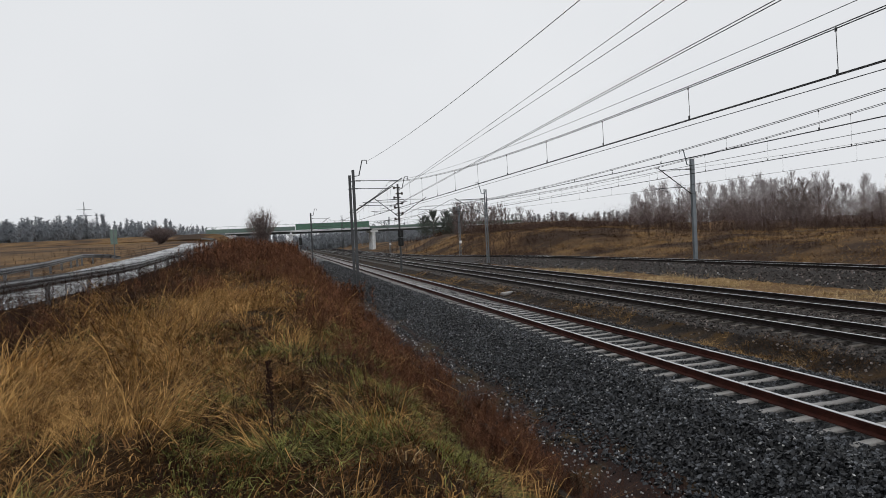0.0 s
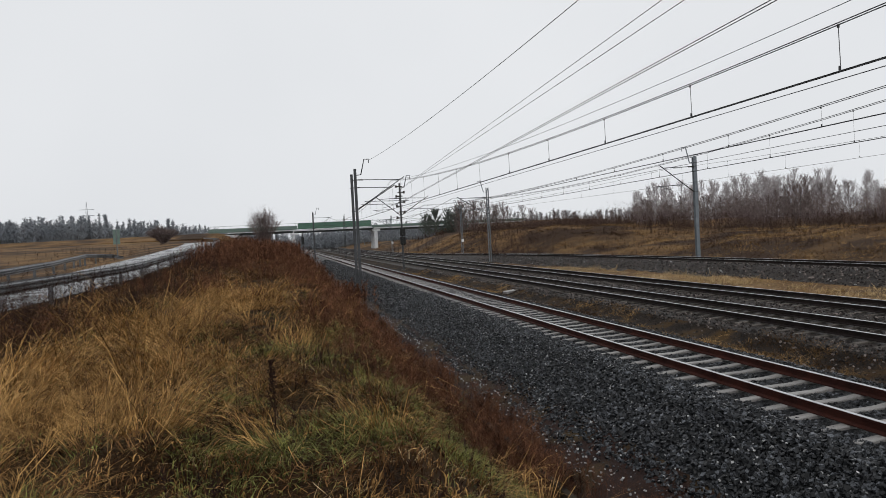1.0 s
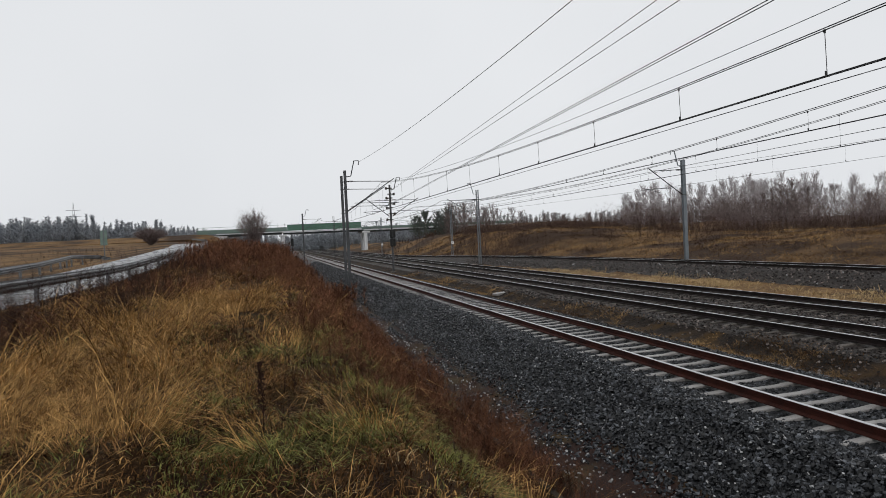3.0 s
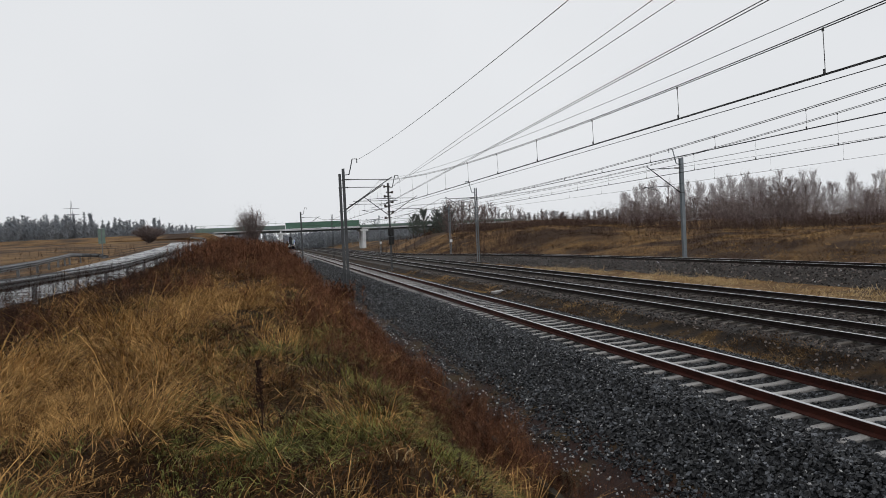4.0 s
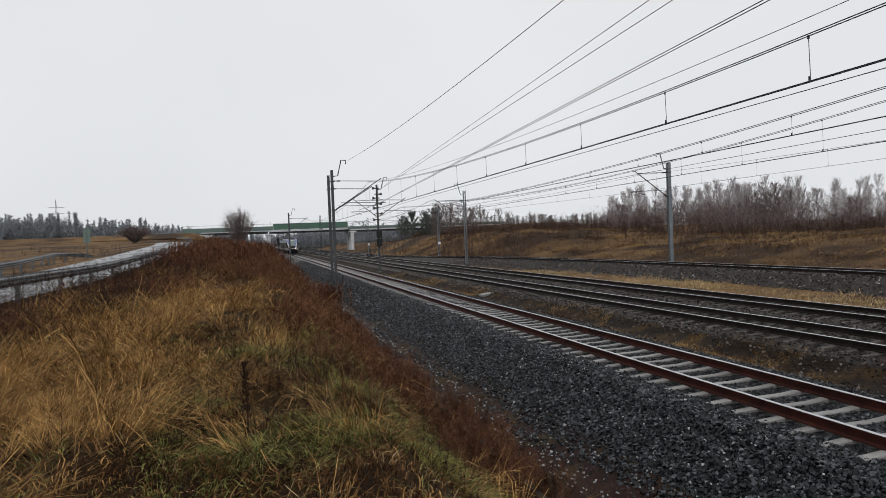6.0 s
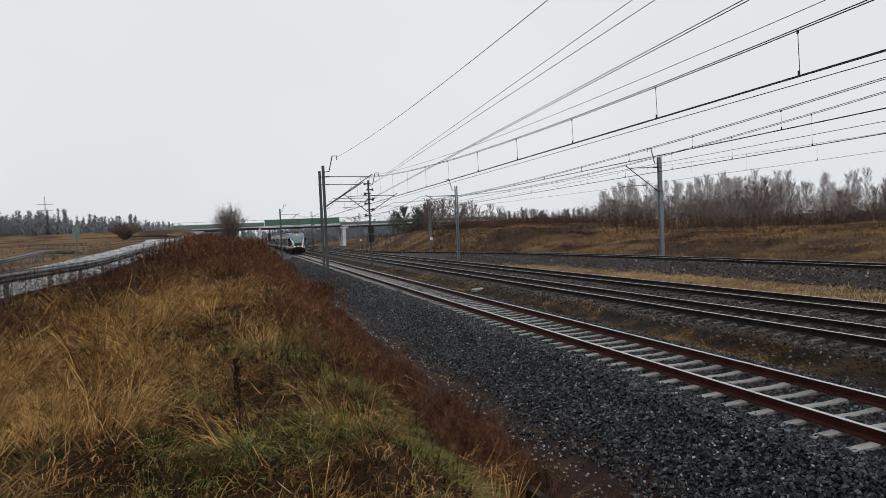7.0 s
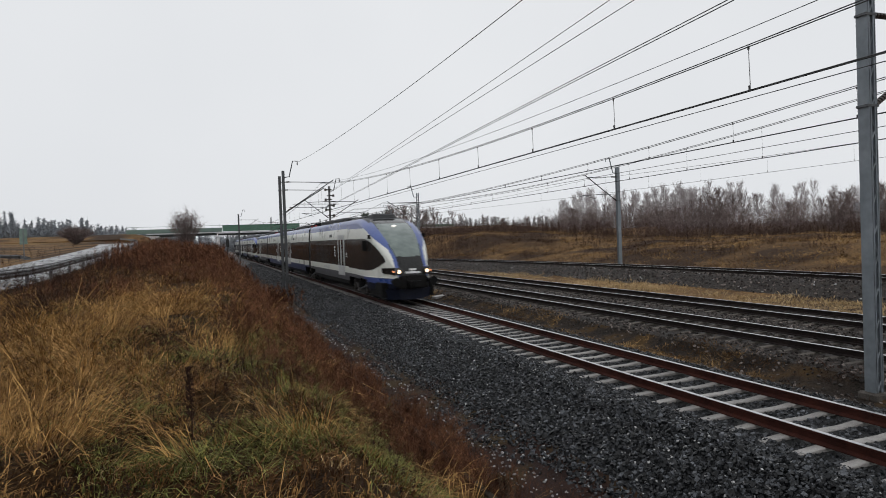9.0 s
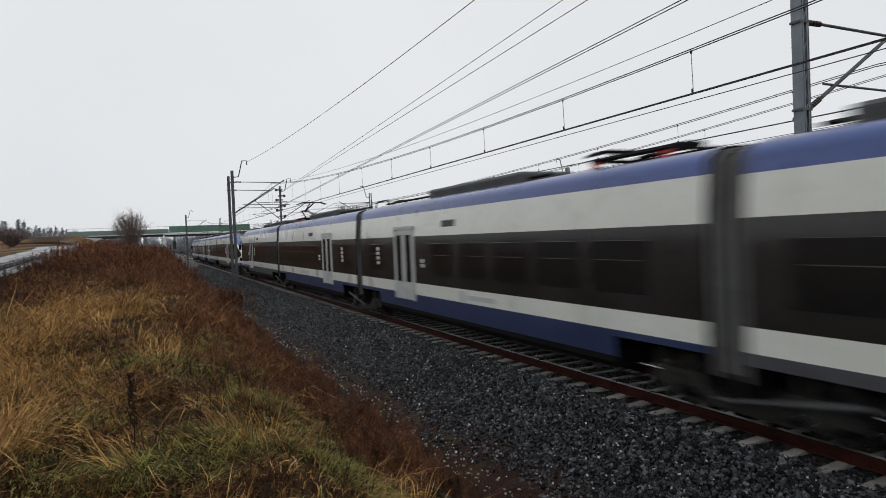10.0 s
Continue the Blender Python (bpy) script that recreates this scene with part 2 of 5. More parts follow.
class Geo:
    """Collects corners and faces of one mesh."""

    def __init__(self):
        self.v, self.f = [], []

    def add(self, vs, fs):
        k = len(self.v)
        self.v.extend([tuple(p) for p in vs])
        self.f.extend([tuple(i + k for i in q) for q in fs])
        return self

    def box(self, x0, y0, z0, x1, y1, z1):
        return self.add([(x0, y0, z0), (x1, y0, z0), (x1, y1, z0), (x0, y1, z0), (x0, y0, z1), (x1, y0, z1), (x1, y1, z1), (x0, y1, z1)],
                        [(0, 3, 2, 1), (4, 5, 6, 7), (0, 1, 5, 4), (1, 2, 6, 5), (2, 3, 7, 6), (3, 0, 4, 7)])

    def tube(self, pts, r, n=6, r1=None):
        pts = [Vector(p) for p in pts]
        rings = []
        for i, p in enumerate(pts):
            d = (pts[min(i + 1, len(pts) - 1)] - pts[max(i - 1, 0)]).normalized()
            u = d.orthogonal().normalized() if abs(d.z) > 0.95 else d.cross(Vector((0, 0, 1))).normalized()
            w = d.cross(u)
            rr = r if r1 is None else r + (r1 - r) * i / max(1, len(pts) - 1)
            rings.append([p + (u * math.cos(a) + w * math.sin(a)) * rr for a in (2 * math.pi * k / n for k in range(n))])
        vs = [q for ring in rings for q in ring]
        fs = [(i * n + k, i * n + (k + 1) % n, (i + 1) * n + (k + 1) % n, (i + 1) * n + k) for i in range(len(pts) - 1) for k in range(n)]
        fs += [tuple(range(n))[::-1], tuple((len(pts) - 1) * n + k for k in range(n))]
        return self.add(vs, fs)

    def prism(self, profile, path):
        """Sweeps an (x, z) outline along y: path holds (dx, y, dz)."""
        n = len(profile)
        vs = [(x + dx, y, z + dz) for dx, y, dz in path for x, z in profile]
        fs = [(i * n + k, (i + 1) * n + k, (i + 1) * n + (k + 1) % n, i * n + (k + 1) % n) for i in range(len(path) - 1) for k in range(n)]
        fs += [tuple(range(n)), tuple((len(path) - 1) * n + k for k in range(n))[::-1]]
        return self.add(vs, fs)

    def mesh(self, name, mat, bevel=0.0, smooth=False):
        me = bpy.data.meshes.new(name)
        me.from_pydata(self.v, [], self.f)
        bm = bmesh.new()
        bm.from_mesh(me)
        bmesh.ops.recalc_face_normals(bm, faces=bm.faces)
        if bevel:
            bmesh.ops.bevel(bm, geom=bm.edges[:], offset=bevel, segments=1, affect="EDGES", clamp_overlap=True)
        bm.to_mesh(me)
        bm.free()
        me.materials.append(M[mat])
        if smooth:
            me.polygons.foreach_set("use_smooth", [True] * len(me.polygons))
        return me

    def part(self, name, mat, parent=None, label="", bevel=0.0, smooth=False):
        ob = new(name, self.mesh(name, mat, bevel, smooth))
        if parent:
            ob.parent = parent
        return tagged(ob, label)


def thing(name, label, category, group="", kind="", at=None):
    ob = new(name)
    ob.empty_display_size = 0.3
    if at is not None:
        ob.matrix_basis = at
    return tagged(ob, label, category, group, kind)


def bulk(name, vs, fs, mat, label, category, kind="stuff", parent=None):
    """One mesh from arrays: vs (n, 3), fs (m, 3 or 4)."""
    me = bpy.data.meshes.new(name)
    vs, fs = np.asarray(vs, dtype=np.float32), np.asarray(fs, dtype=np.int32)
    k = fs.shape[1]
    me.vertices.add(len(vs))
    me.vertices.foreach_set("co", vs.ravel())
    me.loops.add(fs.size)
    me.loops.foreach_set("vertex_index", fs.ravel())
    me.polygons.add(len(fs))
    me.polygons.foreach_set("loop_start", np.arange(len(fs), dtype=np.int32) * k)
    me.polygons.foreach_set("loop_total", np.full(len(fs), k, dtype=np.int32))
    me.update(calc_edges=True)
    me.shade_flat()
    me.materials.append(M[mat])
    ob = new(name, me)
    if parent:
        ob.parent = parent
        return tagged(ob, label, kind=kind)
    return tagged(ob, label, category, kind=kind)


# ---------------------------------------------------------------- lie of the land
T1, T2, T3 = 8.67, 14.44, 18.45


def smooth(a, b, x):
    k = np.clip((x - a) / (b - a), 0, 1)
    return k * k * (3 - 2 * k)


def track4(y):
    """Centre line of the branch track, which closes up to the others far ahead."""
    y = np.asarray(y, dtype=float)
    near = 30.1 - 0.00154 * np.clip(y - 25, 0, 67) ** 2
    return np.where(y < 92, near, 23.19 - 0.206 * 12 * (1 - np.exp(-np.clip(y - 92, 0, None) / 12)))


def rise4(y):
    return 0.3 - 0.3 * smooth(60, 130, np.asarray(y, dtype=float))


def road_x(y):
    """Guard-rail line of the road, which swings away far ahead."""
    y = np.asarray(y, dtype=float)
    return -6.3 - 0.0009 * np.clip(y - 45, 0, None) ** 2


def road_z(y):
    y = np.asarray(y, dtype=float)
    return 1.6 + 0.027 * np.clip(y - 30, 0, 45) + 0.02 * np.clip(y - 75, 0, 110)


def lumps(x, y):
    return 0.08 * np.sin(1.7 * x + 0.6 * y) * np.sin(1.3 * y - 0.8 * x) + 0.075 * np.sin(4.1 * x + 2.2 + 0.8 * y) * np.sin(3.7 * y - 1.3 * x) + 0.05 * np.sin(0.35 * y + x)


def land(x, y):
    """Height of the ground; the rail heads of the first three tracks lie at 0."""
    x, y = np.broadcast_arrays(np.asarray(x, dtype=float), np.asarray(y, dtype=float))
    c4, h4 = track4(y), rise4(y)
    foot = np.interp(y, [-40, 20, 50, 90, 140, 200], [3.7, 3.5, 3.9, 4.2, 4.2, 4.2])
    top = np.interp(y, [-40, 0, 8, 20, 60, 120, 170], [1.35, 1.3, 1.3, 1.45, 1.6, 1.5, 1.0])
    zr = road_z(y)
    # bank between the road and the ditch
    crest = 0.9
    z = np.where(x < crest, top + (zr - 0.15 - top) * smooth(crest, road_x(y) + 0.8, x), top + (-0.95 - top) * smooth(crest - 0.3, foot, x) ** 1.0)
    z = z + np.where((x > road_x(y) + 0.6) & (x < foot), lumps(x, y), 0)
    # road bed and the field beyond
    rx = road_x(y)
    z = np.where(x < rx, zr - 0.03, z)
    far = np.clip(rx - 5.4 - x, 0, None)
    away = np.hypot(x, y)
    field = 1.2 + 0.03 * np.clip(away - 60, 0, 260) + 0.15 * np.sin(0.05 * x + 0.08 * y)
    z = np.where(far > 0, (zr - 0.05) + (field - zr + 0.05) * smooth(0, 9, far), z)
    # ditch floor, ballast shoulders and beds
    z = np.where(x >= foot, -1.0 + 0.02 * np.sin(3 * y), z)
    z = np.where(x > 5.0, np.interp(x, [5.0, 6.85, 10.45, 11.2, 12.0, 12.65, 20.2, 21.2, 60], [-1.0, -0.23, -0.24, -0.52, -0.55, -0.24, -0.24, -0.62, -0.62]), z)
    d = x - c4
    on4 = np.where(d < -1.75, -0.62 + (0.40 + h4) * np.clip((d + 3.6) / 1.85, 0, 1), np.interp(d, [-1.75, 1.75, 3.2], [-0.22, -0.22, -0.5]) + h4)
    z = np.where((x > 20.4) & (d > -3.6), np.maximum(on4, z), z)
    # grassy slope behind the branch track
    b = np.clip(d - 3.0, 0, None)
    hill = -0.25 + 1.7 * smooth(0, 15, b) + 1.7 * smooth(66, 95, y) * smooth(1, 12, b) * (1 - smooth(140, 180, y))
    hill = hill + 0.25 * np.sin(0.21 * x + 0.13 * y) * smooth(3, 12, b) + 0.12 * np.sin(0.6 * x - 0.45 * y) * smooth(3, 10, b)
    z = np.where(d > 3.2, hill, z)
    return z


def grid(xs, ys):
    X, Y = np.meshgrid(xs, ys)
    Z = land(X, Y)
    vs = np.stack([X, Y, Z], -1).reshape(-1, 3)
    nx = len(xs)
    i, j = np.meshgrid(np.arange(nx - 1), np.arange(len(ys) - 1))
    a = (j * nx + i).ravel()
    return vs, np.stack([a, a + 1, a + nx + 1, a + nx], 1)


GX = np.concatenate([[-3000, -1500, -700, -400], np.arange(-260, -60, 20), np.arange(-60, -20, 2.5), np.arange(-20, 12.6, 0.35), np.arange(12.65, 36, 0.5), np.arange(36, 80, 2.5), np.arange(80, 240, 20), [300, 600, 1500, 3000]])
GY = np.concatenate([[-1500, -500, -150, -60], np.arange(-40, 0, 2.0), np.arange(0, 30, 0.35), np.arange(30, 80, 1.0), np.arange(80, 230, 3.0), np.arange(230, 520, 15), [600, 900, 1800, 4000]])
gv, gf = grid(GX, GY)
cx, cy = gv[gf].mean(1)[:, 0], gv[gf].mean(1)[:, 1]
ground = bulk("ground", gv, gf, "field", "uneven ground of dry grass, dirt and ballast beds", "ground", "structure")
for slot in ("bank", "dirt", "ballast", "midground", "old_ballast"):
    ground.data.materials.append(M[slot])
mi = np.zeros(len(gf), dtype=np.int32)
mi[(cx > road_x(cy) - 0.5) & (cx < 4.3)] = 1
mi[(cx >= 3.6) & (cx < 5.6)] = 2
mi[(cx >= 5.55) & (cx < 10.9)] = 3
mi[(cx >= 10.9) & (cx < 12.4)] = 4
mi[(cx >= 12.4) & (cx < 20.8)] = 5
d4 = cx - track4(cy)
mi[(cx > 20.6) & (np.abs(d4) < 3.5)] = 5
mi[(cy > 205) & (cx < -3)] = 0
ground.data.polygons.foreach_set("material_index", mi)
ground.data.shade_smooth()

# ---------------------------------------------------------------- tracks
RAIL = [(-0.075, -0.17), (0.075, -0.17), (0.075, -0.155), (0.012, -0.13), (0.012, -0.045), (0.036, -0.035), (0.036, -0.006), (-0.036, -0.006), (-0.036, -0.035), (-0.012, -0.045), (-0.012, -0.13), (-0.075, -0.155)]
HEAD = [(-0.034, -0.006), (0.034, -0.006), (0.030, 0.0), (-0.030, 0.0)]
SLEEPER = [(-1.27, 0.0), (-1.27, 0.185), (-0.75, 0.215), (-0.35, 0.18), (0.35, 0.18), (0.75, 0.215), (1.27, 0.185), (1.27, 0.0)]


def sleeper_mesh(mat):
    g = Geo()
    n = len(SLEEPER)
    vs = [(x, y, z - 0.385) for y in (-0.08, 0.08) for x, z in SLEEPER]
    g.add(vs, [tuple(range(n))[::-1], tuple(range(n, 2 * n))] + [(k, (k + 1) % n, n + (k + 1) % n, n + k) for k in range(n)])
    return g.mesh("sleeper", mat, bevel=0.012)


def track(label, path, web, mat_sleeper, y_near, y_far, y_end, angle=None, low=0.0):
    t = thing("railway_track", label, "railway track", "tracks", "structure")
    for side in (-0.75, 0.75):
        rail = Geo().prism(RAIL, [(x + side, y, z) for x, y, z in path]).part("rail", web, t)
        Geo().prism(HEAD, [(x + side, y, z) for x, y, z in path]).part("rail_head", "rail_top", rail, "bright worn running surface")
    me = sleeper_mesh(mat_sleeper)
    px, py, pz = (np.array(c) for c in zip(*path))
    y, far = y_near, []
    while y < y_end:
        x, z = np.interp(y, py, px), np.interp(y, py, pz)
        if y < y_far:
            s = new("sleeper", me)
            s.parent = t
            s.matrix_basis = pose(x + random.uniform(-0.015, 0.015), y, z + random.uniform(-0.012, 0.006) - low, 0, 0, random.uniform(-0.7, 0.7))
        else:
            far.append((x, y, z))
        y += 0.6
    if far:
        cv = np.array([(sx, sy, sz) for sy in (-0.08, 0.08) for sx in (-1.3, 1.3) for sz in (-0.36, -0.18 - low)])
        cf = np.array([(0, 2, 3, 1), (4, 5, 7, 6), (1, 3, 7, 5), (0, 1, 5, 4), (2, 6, 7, 3)])
        far = np.array(far)
        bulk("far_sleepers", (far[:, None, :] + cv).reshape(-1, 3), (np.arange(len(far))[:, None, None] * 8 + cf).reshape(-1, 4), mat_sleeper, "concrete sleepers further along", "", parent=t)
    return t


straight = [-40, 0, 60, 200, 620]
track("straight railway track with rusty rails on pale concrete sleepers", [(T1, y, 0) for y in straight], "rust", "sleeper", -6, 120, 330)
track("straight railway track with dark rails on stained sleepers", [(T2, y, 0) for y in straight], "dark_rail", "old_sleeper", 2, 90, 330, low=0.02)
track("straight railway track with dark rails beside the grass strip", [(T3, y, 0) for y in straight], "dark_rail", "old_sleeper", 6, 90, 330, low=0.02)
ys4 = list(range(-40, 25, 10)) + list(range(25, 130, 3)) + [140, 200, 400, 620]
track("curving branch track with rusty rails on a raised ballast bed", [(float(track4(y)), y, float(rise4(y))) for y in ys4], "dark_rail", "old_sleeper", 15, 70, 330, low=0.02)

# ---------------------------------------------------------------- road bridge
BY = 195.0
bridge = thing("road_bridge", "concrete road bridge with green parapet panels over the tracks", "bridge", kind="structure")
Geo().box(-15, BY, 6.45, 3.5, BY + 9, 6.75).box(3.5, BY, 6.25, 27, BY + 9, 6.72).box(27, BY, 5.95, 75, BY + 9, 6.35).part("deck", "concrete", bridge, "pale concrete deck edge")
for x0, x1, z0, z1 in ((-15, 3.2, 5.9, 6.45), (3.6, 26.8, 5.78, 6.25), (27.2, 60, 5.5, 5.95)):
    Geo().box(x0, BY + 0.5, z0, x1, BY + 8.5, z1).part("girder", "girder", bridge, "dark girders under the deck")
Geo().box(-20, BY - 0.12, 6.75, 4.6, BY - 0.02, 7.9).part("parapet", "green_rail", bridge, "pale green low parapet")
for k in range(12):
    Geo().box(4.7 + k * 1.8, BY - 0.2, 6.8, 4.7 + k * 1.8 + 1.795, BY - 0.08, 8.6).part("panel", "green", bridge)
Geo().box(26.4, BY - 0.12, 6.35, 75, BY - 0.02, 7.1).part("parapet", "green_rail", bridge, "pale green low parapet")
rl = Geo().tube([(-20, BY - 0.3, 8.6), (75, BY - 0.3, 8.4)], 0.04)
for k in range(10, 58):
    rl.tube([(-40 + 2 * k, BY - 0.3, 6.9), (-40 + 2 * k, BY - 0.3, 9.1 if -2 < -40 + 2 * k < 27 else 8.5)], 0.035, 4)
rl.part("railing", "green_rail", bridge, "thin steel railing posts")
for px, w in ((3.4, 0.45), (27.6, 0.5)):
    for py in (0.8, 4.5, 8.0):
        Geo().box(px - w, BY + py - 0.5, -0.6, px + w, BY + py + 0.5, 5.4).part("pier", "concrete", bridge, bevel=0.1)
    Geo().box(px - w - 0.6, BY + 0.1, 5.25, px + w + 0.8, BY + 8.9, 5.76).part("pier_cap", "concrete", bridge, bevel=0.05)
Geo().prism([(-18.5, 3.5), (-12.0, 5.6), (-12.0, 6.05), (-18.5, 6.05)], [(0, BY - 0.3, 0), (0, BY + 9, 0)]).part("abutment", "concrete", bridge, "pale concrete abutment edge")
for name, prof in (("west", [(-130, 0.5), (-9, 0.5), (-14.5, 6.1), (-18.5, 6.9), (-75, 6.6), (-130, 4.5)]), ("east", [(44, 0.3), (50, 5.0), (58, 6.3), (95, 6.2), (130, 3.5), (130, 0.3)])):
    tagged(Geo().prism(prof, [(0, BY - 0.2 - (9 if name == "west" else 7), -1.5), (0, BY + 2, 0), (0, BY + 9, 0), (0, BY + 17, -1.5)]).part("embankment_" + name, "field"), "grassy approach embankment of the road bridge", "embankment", kind="structure")

# ---------------------------------------------------------------- overhead line masts


def channel(s, h, w, d, flat):
    """One of two channel uprights; flat ones show their broad face along the track."""
    g = Geo()
    lip = 0.05
    for x0, y0, x1, y1 in ((s * w - 0.018, -d, s * w + 0.018, d), (s * w - (lip if s > 0 else 0), -d, s * w + (lip if s < 0 else 0), -d + 0.012), (s * w - (lip if s > 0 else 0), d - 0.012, s * w + (lip if s < 0 else 0), d)):
        g.box(*((y0, x0, 0, y1, x1, h) if flat else (x0, y0, 0, x1, y1, h)))
    return g


def mast(x, y, z, h, label, mat="steel", w=0.13, d=0.09, horn=0.0, arms=(), flat=False, pitch=0.55):
    m = thing("overhead_line_mast", label, "mast", "overhead line masts", at=pose(x, y, z))
    for s in (-1, 1):
        channel(s, h, w, d, flat).part("post", mat, m, "channel steel upright")
    lace = Geo()
    n = int(h / pitch)
    for k in range(n):
        a, b = k * h / n, (k + 1) * h / n
        s = 1 if k % 2 else -1
        for face in (-d + 0.02, d - 0.02):
            lace.tube([(face, s * (w - 0.02), a), (face, -s * (w - 0.02), b)] if flat else [(s * (w - 0.02), face, a), (-s * (w - 0.02), face, b)], 0.015 if pitch < 0.5 else 0.012, 4)
    lace.part("lacing", mat, m)
    Geo().box(-w - 0.1, -d - 0.1, -0.5, w + 0.1, d + 0.1, 0.05).part("foundation", "old_sleeper", m, "stained concrete footing", bevel=0.03)
    if horn:
        s = 1 if horn > 0 else -1
        Geo().tube([(0, 0, h - 0.5), (s * 0.45, 0, h - 0.45), (s * 0.75, 0, h + 0.75), (s * 1.1, 0, h + 0.75), (s * 1.1, 0, h + 0.45)], 0.045, 6).part("horn", mat, m, "bent steel horn")
    for s, reach, zt, zc in arms:
        cantilever(m, s, reach, zt, zc, w)
    return m


def cantilever(m, s, reach, zt, zc, w):
    """Top tie, inclined strut and registration arm, with insulators at the post."""
    tip = (s * reach, 0, zt)
    foot = (s * (w + 0.05), 0, zc - 0.2)
    Geo().tube([(s * (w + 0.6), 0, zt + 0.05), tip], 0.03).part("top_tie", "dark_steel", m)
    k = 0.16
    mid = tuple(foot[i] + (tip[i] - foot[i]) * k for i in range(3))
    Geo().tube([mid, (tip[0] + s * 0.25, 0, tip[2] + 0.2)], 0.04).part("strut", "dark_steel", m)
    for a, b in ((foot, mid), ((s * w, 0, zt + 0.05), (s * (w + 0.6), 0, zt + 0.05))):
        ins = Geo()
        a, b = Vector(a), Vector(b)
        ins.tube([a, b], 0.03)
        for q in range(5):
            c = a + (b - a) * (0.2 + 0.15 * q)
            e = (b - a).normalized() * 0.025
            ins.tube([c - e, c + e], 0.06, 8)
        ins.part("insulator", "insulator", m)
    for zz in (zt, zc - 0.23):
        Geo().box(-w - 0.06, -0.12, zz, w + 0.06, 0.12, zz + 0.045).part("clamp", "dark_steel", m)
    Geo().tube([(s * (0.55 + w), 0, zc + 0.35), (s * (reach + 0.6), 0, zc + 0.3)], 0.025).tube([(s * (reach + 0.5), 0, zc + 0.3), (s * reach * 0.75, 0, zc)], 0.018).part("registration_arm", "dark_steel", m)


GL = -0.5
mast(5.8, 50.9, -0.9, 9.3, "grey lattice overhead line mast with cantilever and horn", "dark_steel", w=0.1, d=0.1, flat=True, horn=1, arms=((1, 3.6, 8.4, 6.4),))
mast(5.8, 53.5, -0.9, 9.14, "grey lattice overhead line mast at the overlap", "dark_steel", w=0.1, d=0.1, flat=True, arms=((1, 3.3, 8.0, 6.3),))
mast(5.8, 123.0, -0.9, 9.3, "far grey overhead line mast with cantilever", "dark_steel", w=0.1, d=0.13, flat=True, horn=1, arms=((1, 3.2, 8.2, 6.4),))
mast(12.04, 8.92, -0.45, 9.6, "tall light grey lattice mast between the tracks", "steel", w=0.09, d=0.115, pitch=0.3, arms=((1, 2.9, 7.25, 5.75),))
fitted = mast(11.95, 65.6, -0.45, 8.9, "grey mast between the tracks carrying a signal", "dark_steel", w=0.1, d=0.08, flat=True, horn=1, arms=((1, 2.7, 7.3, 5.9), (-1, 2.2, 7.3, 5.9)))
for zz, side in ((5.3, -1), (5.9, 1), (6.5, -1), (6.9, 1), (7.5, -1), (7.9, 1), (8.5, -1)):
    Geo().box(-0.22, -0.2, zz, 0.22, 0.2, zz + 0.09).tube([(side * 0.2, -0.1, zz + 0.04), (side * 0.4, -0.1, zz + 0.04)], 0.07, 8).tube([(side * 0.4, -0.1, zz - 0.08), (side * 0.4, -0.1, zz + 0.16)], 0.1, 8).part("insulator_bracket", "insulator", fitted, "dark insulator on a bracket")
mast(11.95, 128.0, -0.45, 8.4, "far grey mast between the tracks", "dark_steel", arms=((1, 2.7, 7.3, 5.9),))
mast(22.5, 69.3, -0.35, 8.3, "grey lattice mast beside the branch track", "steel", horn=-1, arms=((-1, 3.3, 7.2, 5.6),))
mast(32.6, 46.1, 0.0, 8.2, "grey lattice mast behind the branch track", "steel", w=0.1, d=0.15, flat=True, horn=-1, arms=((-1, 2.9, 7.35, 5.6),))
mast(26.5, 95.0, -0.3, 7.6, "grey lattice mast behind the branch track further on", "steel", horn=-1, arms=((-1, 2.6, 6.9, 5.4),))
mast(22.5, 135.5, -0.4, 8.0, "far grey mast beyond the signal", "steel", arms=((-1, 2.6, 7.2, 5.6),))

# ---------------------------------------------------------------- overhead wires


def sag(y, a, b, za, zb, dip):
    k = (y - a) / (b - a)
    return za + (zb - za) * k - 4 * dip * k * (1 - k)


def line(spans, r, n, part_name, parent, dx=0.0, dz=0.0):
    """A wire through spans (xa, ya, za, xb, yb, zb, dip)."""
    pts = []
    for xa, ya, za, xb, yb, zb, dip in spans:
        for k in range(n + 1):
            y = ya + (yb - ya) * k / n
            pts.append((xa + (xb - xa) * k / n + dx, y, sag(y, ya, yb, za, zb, dip) + dz))
    return Geo().tube(pts, r, 4).part(part_name, "wire", parent)


def catenary(label, supports, contact, dip, step=3.8, phase=0.0, r=0.010, twin=True, hanger=0.006):
    c = thing("overhead_line", label, "overhead line", "overhead lines")
    for (xa, ya, za), (xb, yb, zb) in zip(supports, supports[1:]):
        for off in ((-0.028, 0.028) if twin else (0,)):
            line([(xa, ya, za, xb, yb, zb, dip)], r, 24, "messenger_wire", c, off, off)
            line([(xa, ya, contact, xb, yb, contact, 0.02)], r, 4, "contact_wire", c, off * 1.2)
        y = ya + phase
        while y < yb:
            k = (y - ya) / (yb - ya)
            xx = xa + (xb - xa) * k
            zt = sag(y, ya, yb, za, zb, dip)
            Geo().tube([(xx, y, zt), (xx + 0.02, y, contact)], hanger, 4).box(xx - 0.012, y - 0.015, zt - 0.06, xx + 0.012, y + 0.015, zt).box(xx - 0.012, y - 0.015, contact, xx + 0.012, y + 0.015, contact + 0.07).part("dropper", "wire", c)
            y += step
    return c


